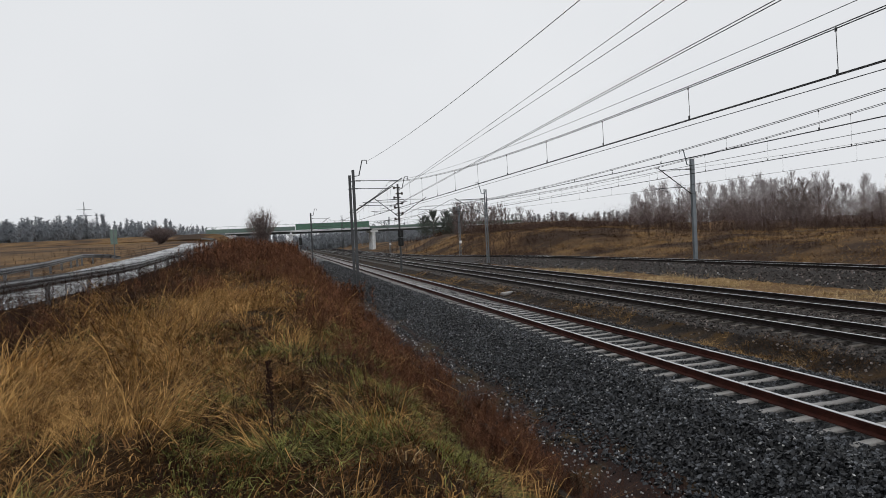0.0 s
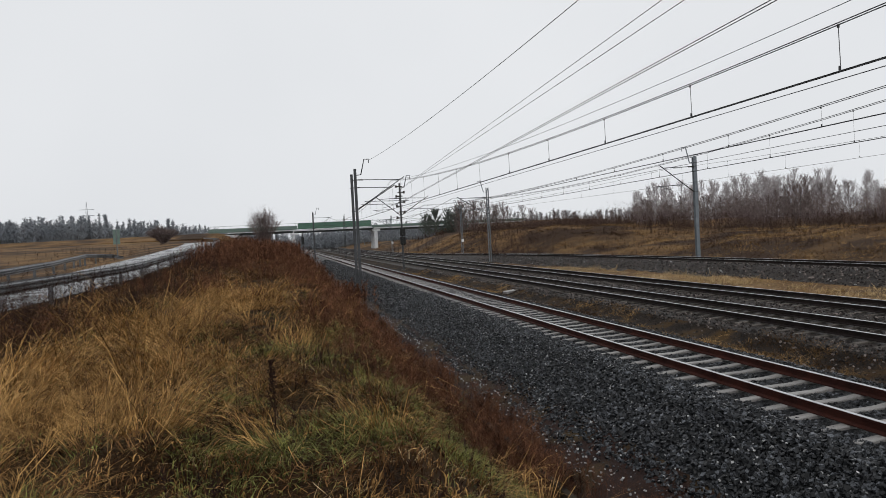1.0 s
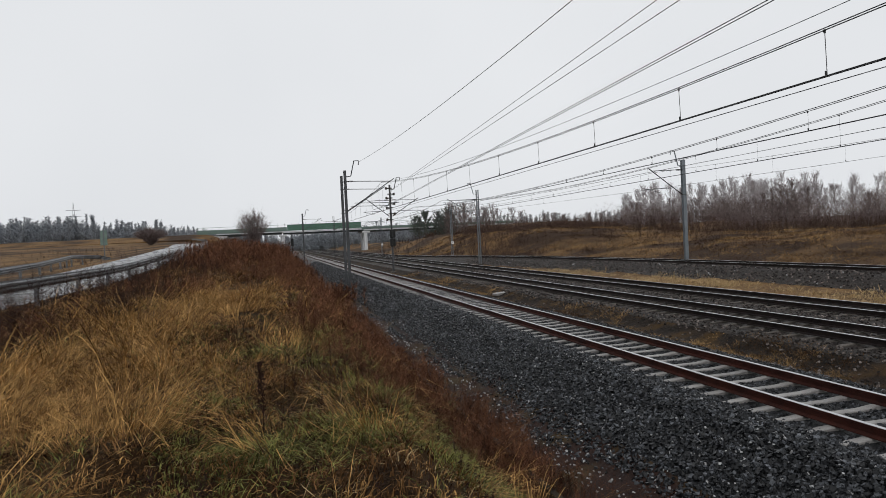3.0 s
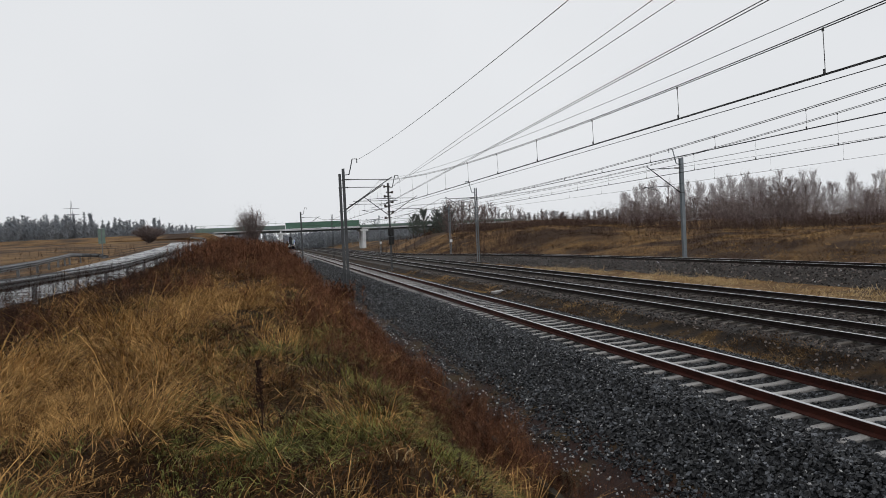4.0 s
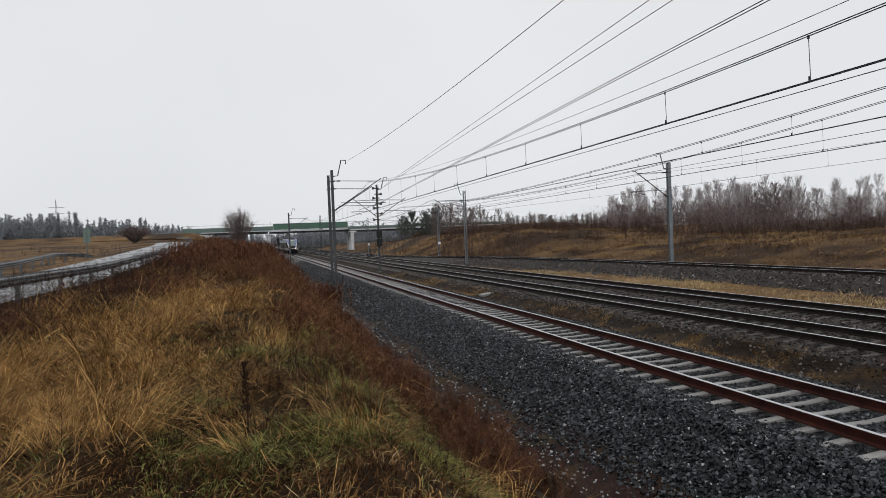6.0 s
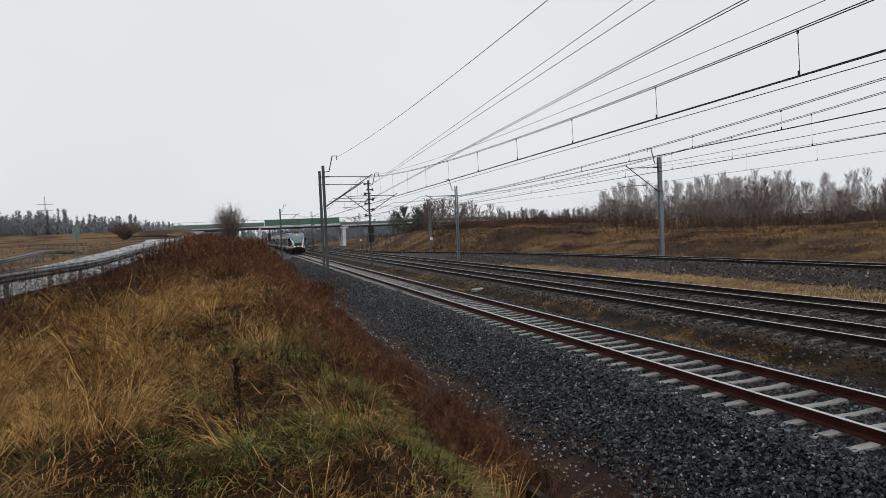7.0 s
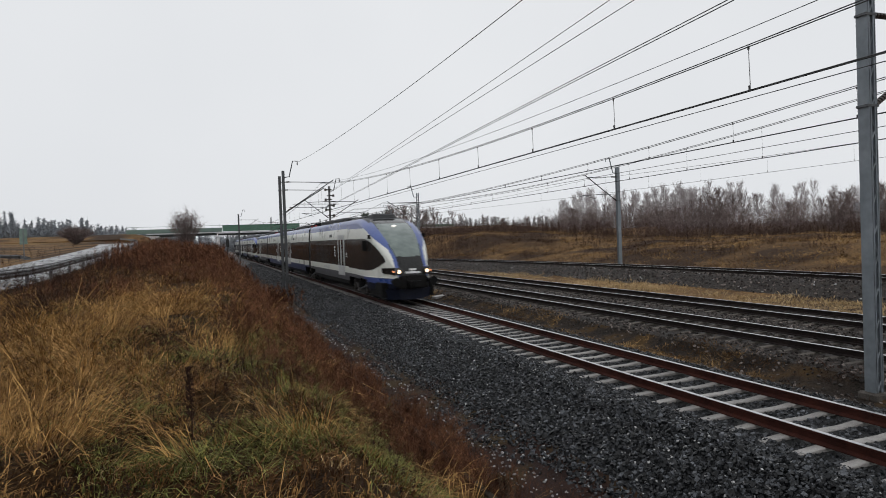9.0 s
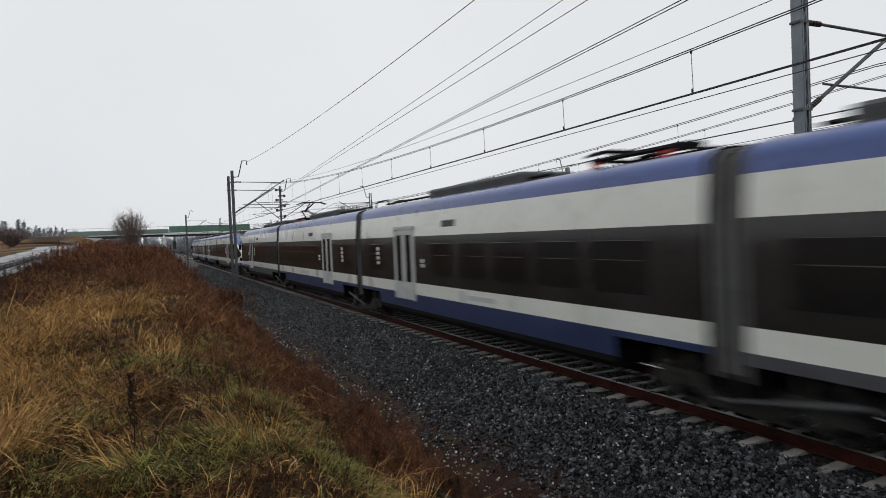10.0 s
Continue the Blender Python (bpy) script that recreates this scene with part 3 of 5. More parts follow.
catenary("twin messenger and contact wires over the first track", [(T1 + 0.1, -20.0, 7.45), (T1, 51.0, 7.45), (T1, 123.0, 7.4), (T1, 195.0, 7.2)], 5.18, 1.6, step=3.85, phase=1.57)
catenary("messenger and contact wires over the second track", [(T2, -50.0, 6.1), (T2, 8.95, 6.15), (T2, 65.6, 6.1), (T2, 128.0, 6.4)], 5.32, 0.75, phase=2.0, hanger=0.003)
catenary("messenger and contact wires over the third track", [(T3, -50.0, 6.9), (T3, 8.95, 6.9), (T3, 69.3, 6.9), (T3, 135.0, 6.9)], 5.25, 1.2, phase=1.0, hanger=0.003)
catenary("messenger and contact wires over the branch track", [(30.0, -15.0, 7.2), (29.8, 46.1, 7.2), (24.0, 95.0, 6.8)], 5.88, 0.5, phase=1.5, step=5.2, r=0.009, twin=False, hanger=0.003)
feeder = thing("feeder_line", "single wires strung from mast to mast above the tracks", "overhead line", "overhead lines")
line([(6.9, -20, 9.0, 6.9, 50.9, 9.05, 0.9)], 0.012, 24, "wire", feeder)
for za, zb in ((8.6, 6.8), (8.06, 6.75), (7.55, 5.5), (7.49, 5.45)):
    line([(7.4 if za > 8 else 8.2, -20, za, 9.4 if za > 8 else 8.9, 51, zb, 0.0)], 0.010, 12, "wire", feeder)
line([(9.0, -20, 7.5, 9.0, 51, 7.5, 1.25)], 0.007, 24, "wire", feeder)
line([(9.3, -20, 5.2, 9.3, 51, 5.2, 0.02)], 0.008, 12, "wire", feeder)
line([(18.6, -50, 5.65, 18.6, 69, 5.65, 0.02)], 0.010, 12, "wire", feeder)

# ---------------------------------------------------------------- passenger train
CARS = [20.5, 17.4]
UNIT = 75.8
W2, ZLOW, ZTOP = 1.41, 0.56, 4.05
NOSE = 5.4


def section(u):
    """Half width, roof height and lowest edge of the body u metres behind the tip of the nose."""
    k = min(1.0, max(0.0, u / NOSE))
    roof = 1.25 + (ZTOP - 1.25) * (1 - (1 - k) ** 2.1) ** 0.72
    half = W2 * (0.49 + 0.51 * (1 - (1 - min(1.0, u / 3.6)) ** 2.2))
    return half, roof, ZLOW + 0.12 * (1 - min(1, u / 2.0))


def ring(u, n):
    """Corners of one cross section, from the lower left edge over the roof to the lower right."""
    half, roof, low = section(u)
    out = []
    for k in range(n + 1):
        a = -1 + 2 * k / n
        s, q = (1 if a > 0 else -1), abs(a)
        # upright side for q from 1 to 0.42, rounded shoulder and flat arched roof above
        side_top = low + (roof - low) * (0.80 + 0.1 * min(1.0, max(0.0, (u - 1.0) / 3.0)))
        if q > 0.36:
            z = low + (side_top - low) * (1 - (q - 0.36) / 0.64)
            lean = 0.07 * max(0, (z - 2.6)) ** 1.5 + 0.06 * max(0, 1.0 - z)
            x = half - lean
        else:
            t = (0.36 - q) / 0.36
            z = side_top + (roof - side_top) * math.sin(t * math.pi / 2) ** 0.75
            lean = 0.07 * max(0, side_top - 2.6) ** 1.5
            x = (half - lean) * math.cos(t * math.pi / 2) ** 0.55 if t < 1 else 0.0
        out.append((s * x, z))
    return out


def paint(x, q, z, u):
    """Which part of the shell a spot belongs to; q runs from 0 on the ridge to 1 at the lower edge."""
    if u < NOSE + 1.2:
        if z < 1.12 and u < 3.2:
            return "bumper" if z > 0.86 else "chin"
        if z < 1.12:
            return "valance" if z > 0.74 else "apron"
        glass = 0.6 + 0.2 * min(1.3, max(0.0, z - 2.0))
        if u < 3.9 and q < 0.36 and x < glass:
            return "windscreen" if 2.08 < z < 3.66 and x < glass - 0.03 else "surround" if z > 2.9 else "front_mask"
        if q < 0.36 and x < glass + 0.15 and u < 3.4:
            return "roof_band"
        if q < 0.15 and u > 3.4:
            return "roof"
        if z > 1.54 + 1.93 * min(1.0, max(0.0, (u - 0.2) / 3.0)) ** 0.55 and q < 0.4:
            return "roof_band"
        if u > 0.8:
            k = min(1.0, (u - 0.8) / 2.3)
            if 1.88 - 0.46 * math.sin(min(1.0, (u - 0.8) / 1.8) * math.pi / 2) ** 0.8 < z < 1.88 + 1.07 * math.sin(k * math.pi / 2) ** 0.75:
                return "window_band"
        return "side_panel"
    if q < 0.15:
        return "roof"
    if z > 3.56:
        return "roof_band"
    if z > 2.95:
        return "side_panel"
    if z > 1.49:
        return "window_band"
    if z > 1.12:
        return "side_panel"
    if u < CARS[0]:
        return "valance" if z > 0.74 else "apron"
    return "skirt" if z > 0.62 else "apron"


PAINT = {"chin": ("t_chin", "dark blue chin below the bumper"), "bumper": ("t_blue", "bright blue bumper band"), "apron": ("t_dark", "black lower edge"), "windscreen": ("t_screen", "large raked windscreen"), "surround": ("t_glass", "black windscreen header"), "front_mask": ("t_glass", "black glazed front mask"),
         "roof_band": ("t_blue", "blue roof edge"), "roof": ("t_roof", "grey roof"), "window_band": ("t_band", "dark glazed window band"), "side_panel": ("t_white", "cream white side panel"), "skirt": ("t_navy", "dark blue skirt"), "valance": ("t_skirt", "dull grey-blue skirt")}


def shell(car, rings, us, bays=()):
    """Splits a lofted skin into its painted parts, with the skirt cut away over the bogie bays."""
    sorts = defaultdict(Geo)
    n = len(rings[0]) - 1
    for i in range(len(us) - 1):
        for k in range(n):
            (x0, z0), (x1, z1), (x2, z2), (x3, z3) = rings[i][k], rings[i][k + 1], rings[i + 1][k + 1], rings[i + 1][k]
            sort = paint(abs(x0 + x1 + x2 + x3) / 4, abs(2 * (k + 0.5) / n - 1), (z0 + z1 + z2 + z3) / 4, (us[i] + us[i + 1]) / 2)
            uc, zc = (us[i] + us[i + 1]) / 2, (z0 + z1 + z2 + z3) / 4
            if zc < 0.98 and any(a < uc < b for a, b in bays):
                continue
            sorts[sort].add([(x0, us[i], z0), (x1, us[i], z1), (x2, us[i + 1], z2), (x3, us[i + 1], z3)], [(0, 1, 2, 3)])
    for sort, g in sorts.items():
        mat, label = PAINT[sort]
        me = g.mesh(sort, mat)
        bm = bmesh.new()
        bm.from_mesh(me)
        bmesh.ops.remove_doubles(bm, verts=bm.verts[:], dist=0.0005)
        bmesh.ops.recalc_face_normals(bm, faces=bm.faces[:])
        bm.to_mesh(me)
        bm.free()
        me.polygons.foreach_set("use_smooth", [True] * len(me.polygons))
        ob = new(sort, me)
        ob.parent = car
        tagged(ob, label)


def bogie(car, u):
    """Two wheelsets, a cranked side frame with springs, and a pale yaw damper on each side."""
    g = Geo()
    for s in (-1, 1):
        x0, x1 = s * 1.12 - 0.07, s * 1.12 + 0.07
        out = [(-1.75, 0.5), (-1.55, 0.66), (-0.75, 0.66), (-0.5, 0.4), (0.5, 0.4), (0.75, 0.66), (1.55, 0.66), (1.75, 0.5), (1.7, 0.36), (0.95, 0.44), (0.6, 0.24), (-0.6, 0.24), (-0.95, 0.44), (-1.7, 0.36)]
        n = len(out)
        g.add([(x, u + q, z) for x in (x0, x1) for q, z in out], [(k, (k + 1) % n, n + (k + 1) % n, n + k) for k in range(n)] + [(k, k + 1, 12 - k, 13 - k) for k in range(6)] + [(n + k, n + 13 - k, n + 12 - k, n + k + 1) for k in range(6)])
        g.box(s * 1.1 - 0.06, u - 0.9, 0.2, s * 1.1 + 0.1, u + 0.9, 0.24)
    g.box(-1.0, u - 0.3, 0.4, 1.0, u + 0.3, 0.75)
    g.part("bogie_frame", "t_iron", car)
    for s in (-1, 1):
        for a in (-1.25, 1.25):
            box = Geo().tube([(s * 0.95, u + a, 0.43), (s * 1.27, u + a, 0.43)], 0.17, 12)
            for q in (-0.3, 0.3):
                box.tube([(s * 1.12, u + a + q, 0.62), (s * 1.12, u + a + q, 0.92)], 0.09, 8)
            box.part("axle_box", "t_iron", car)
        air = Geo()
        for z in (0.5, 0.6, 0.7):
            air.tube([(s * 1.08, u, z), (s * 1.08, u, z + 0.09)], 0.27, 12)
        air.part("air_spring", "t_dark", car)
        Geo().tube([(s * 1.29, u - 1.9, 0.72), (s * 1.29, u - 0.7, 0.52)], 0.045, 8).tube([(s * 1.29, u - 0.7, 0.52), (s * 1.29, u + 0.3, 0.36)], 0.03, 6).part("yaw_damper", "t_roof", car, "grey damper rod")
    for a in (-1.25, 1.25):
        w = Geo()
        for s in (-1, 1):
            w.tube([(s * 0.69, u + a, 0.43), (s * 0.82, u + a, 0.43)], 0.43, 20)
        w.tube([(-0.7, u + a, 0.43), (0.7, u + a, 0.43)], 0.09, 8)
        w.part("wheelset", "t_iron", car)
        for s in (-1, 1):
            Geo().tube([(s * 0.82, u + a, 0.43), (s * 0.828, u + a, 0.43)], 0.30, 16).part("wheel_disc", "t_dark", car)


def door(car, u, side=-1):
    x = side * (W2 - 0.005)
    g = Geo()
    for a, b in ((-0.86, -0.80), (0.80, 0.86)):
        g.box(min(x, x + side * 0.03), u + a, 0.93, max(x, x + side * 0.03), u + b, 3.22)
    g.box(min(x, x + side * 0.03), u - 0.86, 3.12, max(x, x + side * 0.03), u + 0.86, 3.22)
    g.part("door_frame", "t_grey", car)
    for a in (-0.79, 0.02):
        leaf = Geo().box(min(x, x + side * 0.022), u + a, 0.95, max(x, x + side * 0.022), u + a + 0.77, 3.1)
        leaf.part("door_leaf", "t_grey", car, "light grey plug door leaf")
        Geo().box(min(x, x + side * 0.03), u + a + 0.16, 1.5, max(x, x + side * 0.03), u + a + 0.61, 2.95).part("door_glass", "t_glass", car)


def pantograph(car, u, lift):
    """Single-arm pantograph; lift is the height of its head over the folded state."""
    g = Geo()
    for s in (-0.55, 0.55):
        g.tube([(s, u - 1.1, 4.22), (s, u + 1.1, 4.22)], 0.045)
    for q in (-1.0, 1.0):
        g.tube([(-0.55, u + q, 4.22), (0.55, u + q, 4.22)], 0.045)
    knee = (0, u - 1.0, 4.3 + 0.42 * lift)
    g.tube([(-0.35, u + 0.8, 4.26), (-0.2, knee[1], knee[2])], 0.04).tube([(0.35, u + 0.8, 4.26), (0.2, knee[1], knee[2])], 0.04)
    g.tube([(-0.25, knee[1], knee[2]), (0.25, knee[1], knee[2])], 0.05)
    head = 4.38 + lift * 0.74
    g.tube([knee, (-0.1, u + 0.75, head - 0.06)], 0.035).tube([knee, (0.1, u + 0.75, head - 0.06)], 0.035)
    g.part("pantograph_frame", "t_dark", car)
    Geo().tube([(-0.85, u + 0.62, head - 0.1), (-0.55, u + 0.62, head), (0.55, u + 0.62, head), (0.85, u + 0.62, head - 0.1)], 0.03).tube([(-0.85, u + 0.9, head - 0.1), (-0.55, u + 0.9, head), (0.55, u + 0.9, head), (0.85, u + 0.9, head - 0.1)], 0.03).part("pantograph_head", "t_dark", car)
    for s in (-0.55, 0.55):
        for q in (-0.95, 0.95):
            ins = Geo()
            for k in range(3):
                ins.tube([(s, u + q, 3.98 + 0.075 * k), (s, u + q, 4.03 + 0.075 * k)], 0.1, 10)
            ins.part("roof_insulator", "t_red", car, "red ribbed roof insulator")


def roof_box(car, u0, u1, w=0.85, top=4.4, mat="t_roof"):
    g = Geo().box(-w, u0, 3.86, w, u1, top)
    g.part("roof_unit", mat, car, bevel=0.06)
    fins = Geo()
    u = u0 + 0.3
    while u < u1 - 0.3:
        fins.box(-w - 0.015, u, 4.08, w + 0.015, u + 0.05, top - 0.1)
        u += 0.35
    fins.part("grille", "t_dark", car)


def windows(car, u0, u1, skip):
    u = u0
    while u + 1.5 < u1:
        if not any(abs(u + 0.75 - d) < 1.75 for d in skip):
            for s in (-1, 1):
                x = s * (W2 + 0.004)
                Geo().box(min(x, x - s * 0.03), u, 1.78, max(x, x - s * 0.03), u + 1.5, 2.68).part("window", "t_glass", car, bevel=0.008)
                Geo().box(min(x, x + s * 0.006), u + 0.2, 2.34, max(x, x + s * 0.006), u + 1.3, 2.352).part("vent_bar", "t_roof", car, "thin grey bar across the window")
        u += 1.85


def end_wall(car, u):
    end = ring(20.0, 84)
    Geo().add([(x, u, z) for x, z in end], [tuple(range(len(end)))]).part("end_wall", "t_dark", car)


def bellows(car, u):
    end = ring(20.0, 84)
    out = []
    for k in range(5):
        a = u - 0.34 + k * 0.136
        s = 0.93 if k % 2 else 0.965
        out.append(Geo().add([(x * s, a, 0.75 + (z - 0.6) * (0.93 if k % 2 else 0.945)) for x, z in end] + [(x * s, a + 0.135, 0.75 + (z - 0.6) * (0.93 if k % 2 else 0.945)) for x, z in end],
                             [(q, q + 1, len(end) + q + 1, len(end) + q) for q in range(len(end) - 1)]).part("gangway_bellows", "t_rubber", car))
    return out


def fittings(car, d, way):
    """Doors, signs, emblem and vent round the door at d; way points to the middle of the coach."""
    door(car, d, -1)
    door(car, d, 1)
    for s in (-1, 1):
        a, b = sorted((s * (W2 - 0.02), s * (W2 + 0.012)))
        e = d + (1.95 if way > 0 else 2.55)
        for q in range(4):
            Geo().box(a, e - 0.08, 1.98 + 0.16 * q, b, e + 0.08, 2.09 + 0.16 * q).part("pictogram", "sign_white", car)
        for q in range(2):
            Geo().box(a, d - 1.57, 1.98 + 0.14 * q, b, d - 1.43, 2.08 + 0.14 * q).part("pictogram", "sign_white", car)
        a, b = sorted((s * (W2 - 0.06), s * (W2 - 0.016)))
        Geo().box(a, d + way * 3.3 - 0.42, 3.12, b, d + way * 3.3 + 0.42, 3.3).part("air_vent", "t_roof", car, "grey slotted vent", bevel=0.015)
        a, b = sorted((s * (W2 - 0.02), s * (W2 + 0.008)))
        e = d + way * 4.1
        Geo().box(a, e - 0.16, 1.18, b, e + 0.16, 1.44).part("emblem", "t_grey", car)
        Geo().box(a, e + way * 1.0 - 0.72, 1.24, b, e + way * 1.0 + 0.72, 1.36).part("lettering_bar", "t_grey", car)


def cab_coach(car):
    us = [0.0, 0.02, 0.06] + list(np.arange(0.1, NOSE + 1.25, 0.035)) + [7.0, 8.5, 10.5, 12.5, 14.5, 16.5, 17.2, 17.9, 18.05, 18.9, 20.15]
    shell(car, [ring(u, 168) for u in us], us, ((2.75, 6.45), (18.05, 22.9)))
    tip = ring(0.0, 84)
    Geo().add([(x, 0.0, z) for x, z in tip], [tuple(range(len(tip)))]).part("nose_plate", "t_glass", car)
    end_wall(car, 20.15)
    bellows(car, 20.5)
    bogie(car, 20.5)
    bogie(car, 4.6)
    fittings(car, 8.45, 1)
    windows(car, 10.6, 19.6, [8.45])
    # underframe block, widened in near-black to stand in for shadow below the nose
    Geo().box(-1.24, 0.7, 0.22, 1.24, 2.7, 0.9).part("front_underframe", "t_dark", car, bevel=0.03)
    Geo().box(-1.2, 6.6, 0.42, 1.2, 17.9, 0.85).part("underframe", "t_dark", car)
    roof_box(car, 4.2, 5.3, w=0.6, top=4.2)
    roof_box(car, 5.6, 6.9, w=0.65, top=4.17)
    roof_box(car, 7.5, 9.3, w=0.6, top=4.13)
    roof_box(car, 10.6, 14.6, w=0.7, top=4.28)
    roof_box(car, 15.3, 19.2, w=0.7, top=4.3)
    for s in (-0.5, 0.5):
        Geo().tube([(s, 9.5, 4.14), (s, 19.7, 4.14)], 0.035, 6).part("roof_cable", "t_dark", car)


def middle_coach(car):
    us = [20.85, 22.0, 22.9, 23.05, 26.0, 30.0, 34.0, 35.35, 35.5, 36.5, 37.55]
    shell(car, [ring(20.0, 84) for _ in us], us, ((18.05, 22.95), (35.45, 40.35)))
    end_wall(car, 20.85)
    end_wall(car, 37.55)
    fittings(car, 33.0, -1)
    windows(car, 22.0, 37.2, [33.0])
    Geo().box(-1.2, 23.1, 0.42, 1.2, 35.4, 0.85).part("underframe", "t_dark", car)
    roof_box(car, 26.9, 32.4, w=0.75, top=4.3)
    for s in (-0.5, 0.5):
        Geo().tube([(s, 26.0, 4.14), (s, 37.0, 4.14)], 0.035, 6).part("roof_cable", "t_dark", car)
    for s in (-0.35, 0.35):
        Geo().tube([(s, 37.0, 4.05), (s, 37.2, 4.28), (s, 37.6, 4.32), (s, 38.2, 4.32), (s, 38.6, 4.28), (s, 38.8, 4.05)], 0.03, 6).part("jumper_cable", "t_dark", car)


def duplicate(car, m, skip):
    """The same coach again, at another place in the train."""
    c = new("coach")
    c.parent = train
    c.matrix_basis = m
    for piece in car.children:
        if piece not in skip:
            q = new(piece.name.split(".")[0], piece.data)
            q.parent = c
            tagged(q, piece.get("label", ""))
    return c


train = thing("passenger_train", "white and blue electric passenger train with dark window band", "train")
cab = new("coach")
cab.parent = train
cab_coach(cab)
mid = new("coach")
mid.parent = train
middle_coach(mid)



def lamp(x, z, u, r, mat, name):
    Geo().tube([(x, u + 0.04, z), (x, u, z)], r, 14).part(name, mat, cab)


for s in (-1, 1):
    Geo().add([(s * 0.5, -0.02, 1.28), (s * 0.5, 0.06, 1.58), (s * 0.79, 0.04, 1.27), (s * 0.81, 0.14, 1.6), (s * 1.12, 1.0, 1.34), (s * 1.12, 1.05, 1.56), (s * 0.8, 0.9, 1.3), (s * 0.8, 0.95, 1.6)],
              [(0, 2, 3, 1), (2, 4, 5, 3), (4, 6, 7, 5), (6, 0, 1, 7), (1, 3, 5, 7), (0, 6, 4, 2)]).part("headlamp_housing", "t_glass", cab, "black wedge-shaped headlamp housing")
    lamp(s * 0.65, 1.43, -0.01, 0.09, "headlight", "headlight")
    # hood added to narrow the beam, so that it shows from ahead only
    rim = [(s * 0.65 + 0.1 * math.cos(k * math.pi / 8), 1.43 + 0.1 * math.sin(k * math.pi / 8)) for k in range(16)]
    Geo().add([(x, u, z) for u in (0.02, -0.18) for x, z in rim], [(k, (k + 1) % 16, 16 + (k + 1) % 16, 16 + k) for k in range(16)]).part("lamp_hood", "t_dark", cab)
    lamp(s * 0.86, 1.43, 0.07, 0.05, "marker", "marker_light")
Geo().tube([(-0.09, 2.52, 3.53), (0.09, 2.52, 3.53)], 0.04, 10).part("roof_headlight", "roof_lamp", cab)
cp = Geo().box(-0.28, -0.45, 0.72, 0.28, 0.4, 1.0).tube([(0, -0.55, 0.86), (0, 0.3, 0.86)], 0.12, 10)
for s in (-1, 1):
    cp.tube([(s * 0.85, -0.3, 0.98), (s * 0.85, 0.3, 0.98)], 0.1, 10).tube([(s * 0.85, -0.36, 0.98), (s * 0.85, -0.3, 0.98)], 0.2, 14)
cp.part("coupler", "t_dark", cab, "black coupler and buffers")
# plough kept wide and near-black, to deepen that painted shadow
Geo().add([(x * w, 0.18 + 0.55 * x * x + d, z) for d in (0.0, 0.06) for z, w in ((0.14, 1.0), (0.62, 1.12)) for x in (-1, -0.5, 0, 0.5, 1)],
          [(k, k + 1, k + 6, k + 5) for k in range(4)] + [(10 + k, 15 + k, 16 + k, 11 + k) for k in range(4)] + [(k, 10 + k, 11 + k, k + 1) for k in range(4)] + [(5 + k, 6 + k, 16 + k, 15 + k) for k in range(4)] + [(0, 5, 15, 10), (4, 14, 19, 9)]).part("snow_plough", "t_chin", cab, "curved near-black snow plough")
lip = Geo()
for s in (-1, 1):
    lip.tube([(s * section(u)[0] + s * 0.012, u, 1.125) for u in (0.0, 0.2, 0.5, 0.9, 1.4, 2.0, 2.6, 3.2)], 0.022, 6)
lip.part("bumper_lip", "t_white", cab, "pale edge above the bumper")
for k, (z, w) in enumerate(((1.46, 0.16), (1.33, 0.34))):
    Geo().box(-w, -0.03, z, w, 0.01, z + 0.085).part("lettering_bar", "sign_white", cab)
for s in (-1, 1):
    Geo().box(s * 1.36 - 0.07, 2.0, 2.92, s * 1.36 + 0.02, 2.2, 3.12).part("camera_pod", "t_dark", cab)
    Geo().box(s * 1.5 - 0.1, 2.5, 2.35, s * 1.5 + 0.1, 2.62, 2.85).tube([(s * 1.2, 2.6, 2.8), (s * 1.5, 2.56, 2.75)], 0.03).part("mirror", "t_dark", cab)
Geo().tube([(0.1, 0.72, 1.95), (0.35, 1.35, 2.75)], 0.02).part("wiper", "t_dark", cab)

# the nose is drawn out by half a metre towards its tip
for piece in cab.children:
    for v in piece.data.vertices:
        v.co.y -= 0.55 * max(0.0, 1 - v.co.y / 7.0) ** 1.6

# a set of four coaches, the rear half turned about, then a second set coupled behind it
turned = Matrix.Translation((0, UNIT, 0)) @ pose(0, 0, 0, 0, 0, 180)
lit = [p for p in cab.children if p.name.split(".")[0] in ("headlight", "marker_light", "roof_headlight", "lamp_hood")]
for first in (0.0, UNIT + 0.9):
    shift = Matrix.Translation((0, first, 0))
    if first:
        duplicate(cab, shift, lit)
        duplicate(mid, shift, [])
    mirror_mid = duplicate(mid, shift @ turned, [p for p in mid.children if p.name.startswith("jumper")])
    duplicate(cab, shift @ turned, lit)
    bellows(mirror_mid, UNIT / 2)
    bogie(mirror_mid, UNIT / 2)
    pantograph(mirror_mid, 23.4, 1.0)
pantograph(mid, 23.4, 0.0)

# ---------------------------------------------------------------- road and guard rails
ys = np.concatenate([np.arange(-40, 40, 4.0), np.arange(40, 125, 3.0)])
xr = road_x(ys)
cross = np.array([-0.25, -1.4, -2.7, -4.0, -5.2])
rv = np.stack([xr[:, None] + cross, np.repeat(ys[:, None], 5, 1), np.repeat(road_z(ys)[:, None], 5, 1) + np.array([0.0, 0.03, 0.05, 0.03, 0.0])], -1).reshape(-1, 3)
a = (np.arange(len(ys) - 1)[:, None] * 5 + np.arange(4)).ravel()
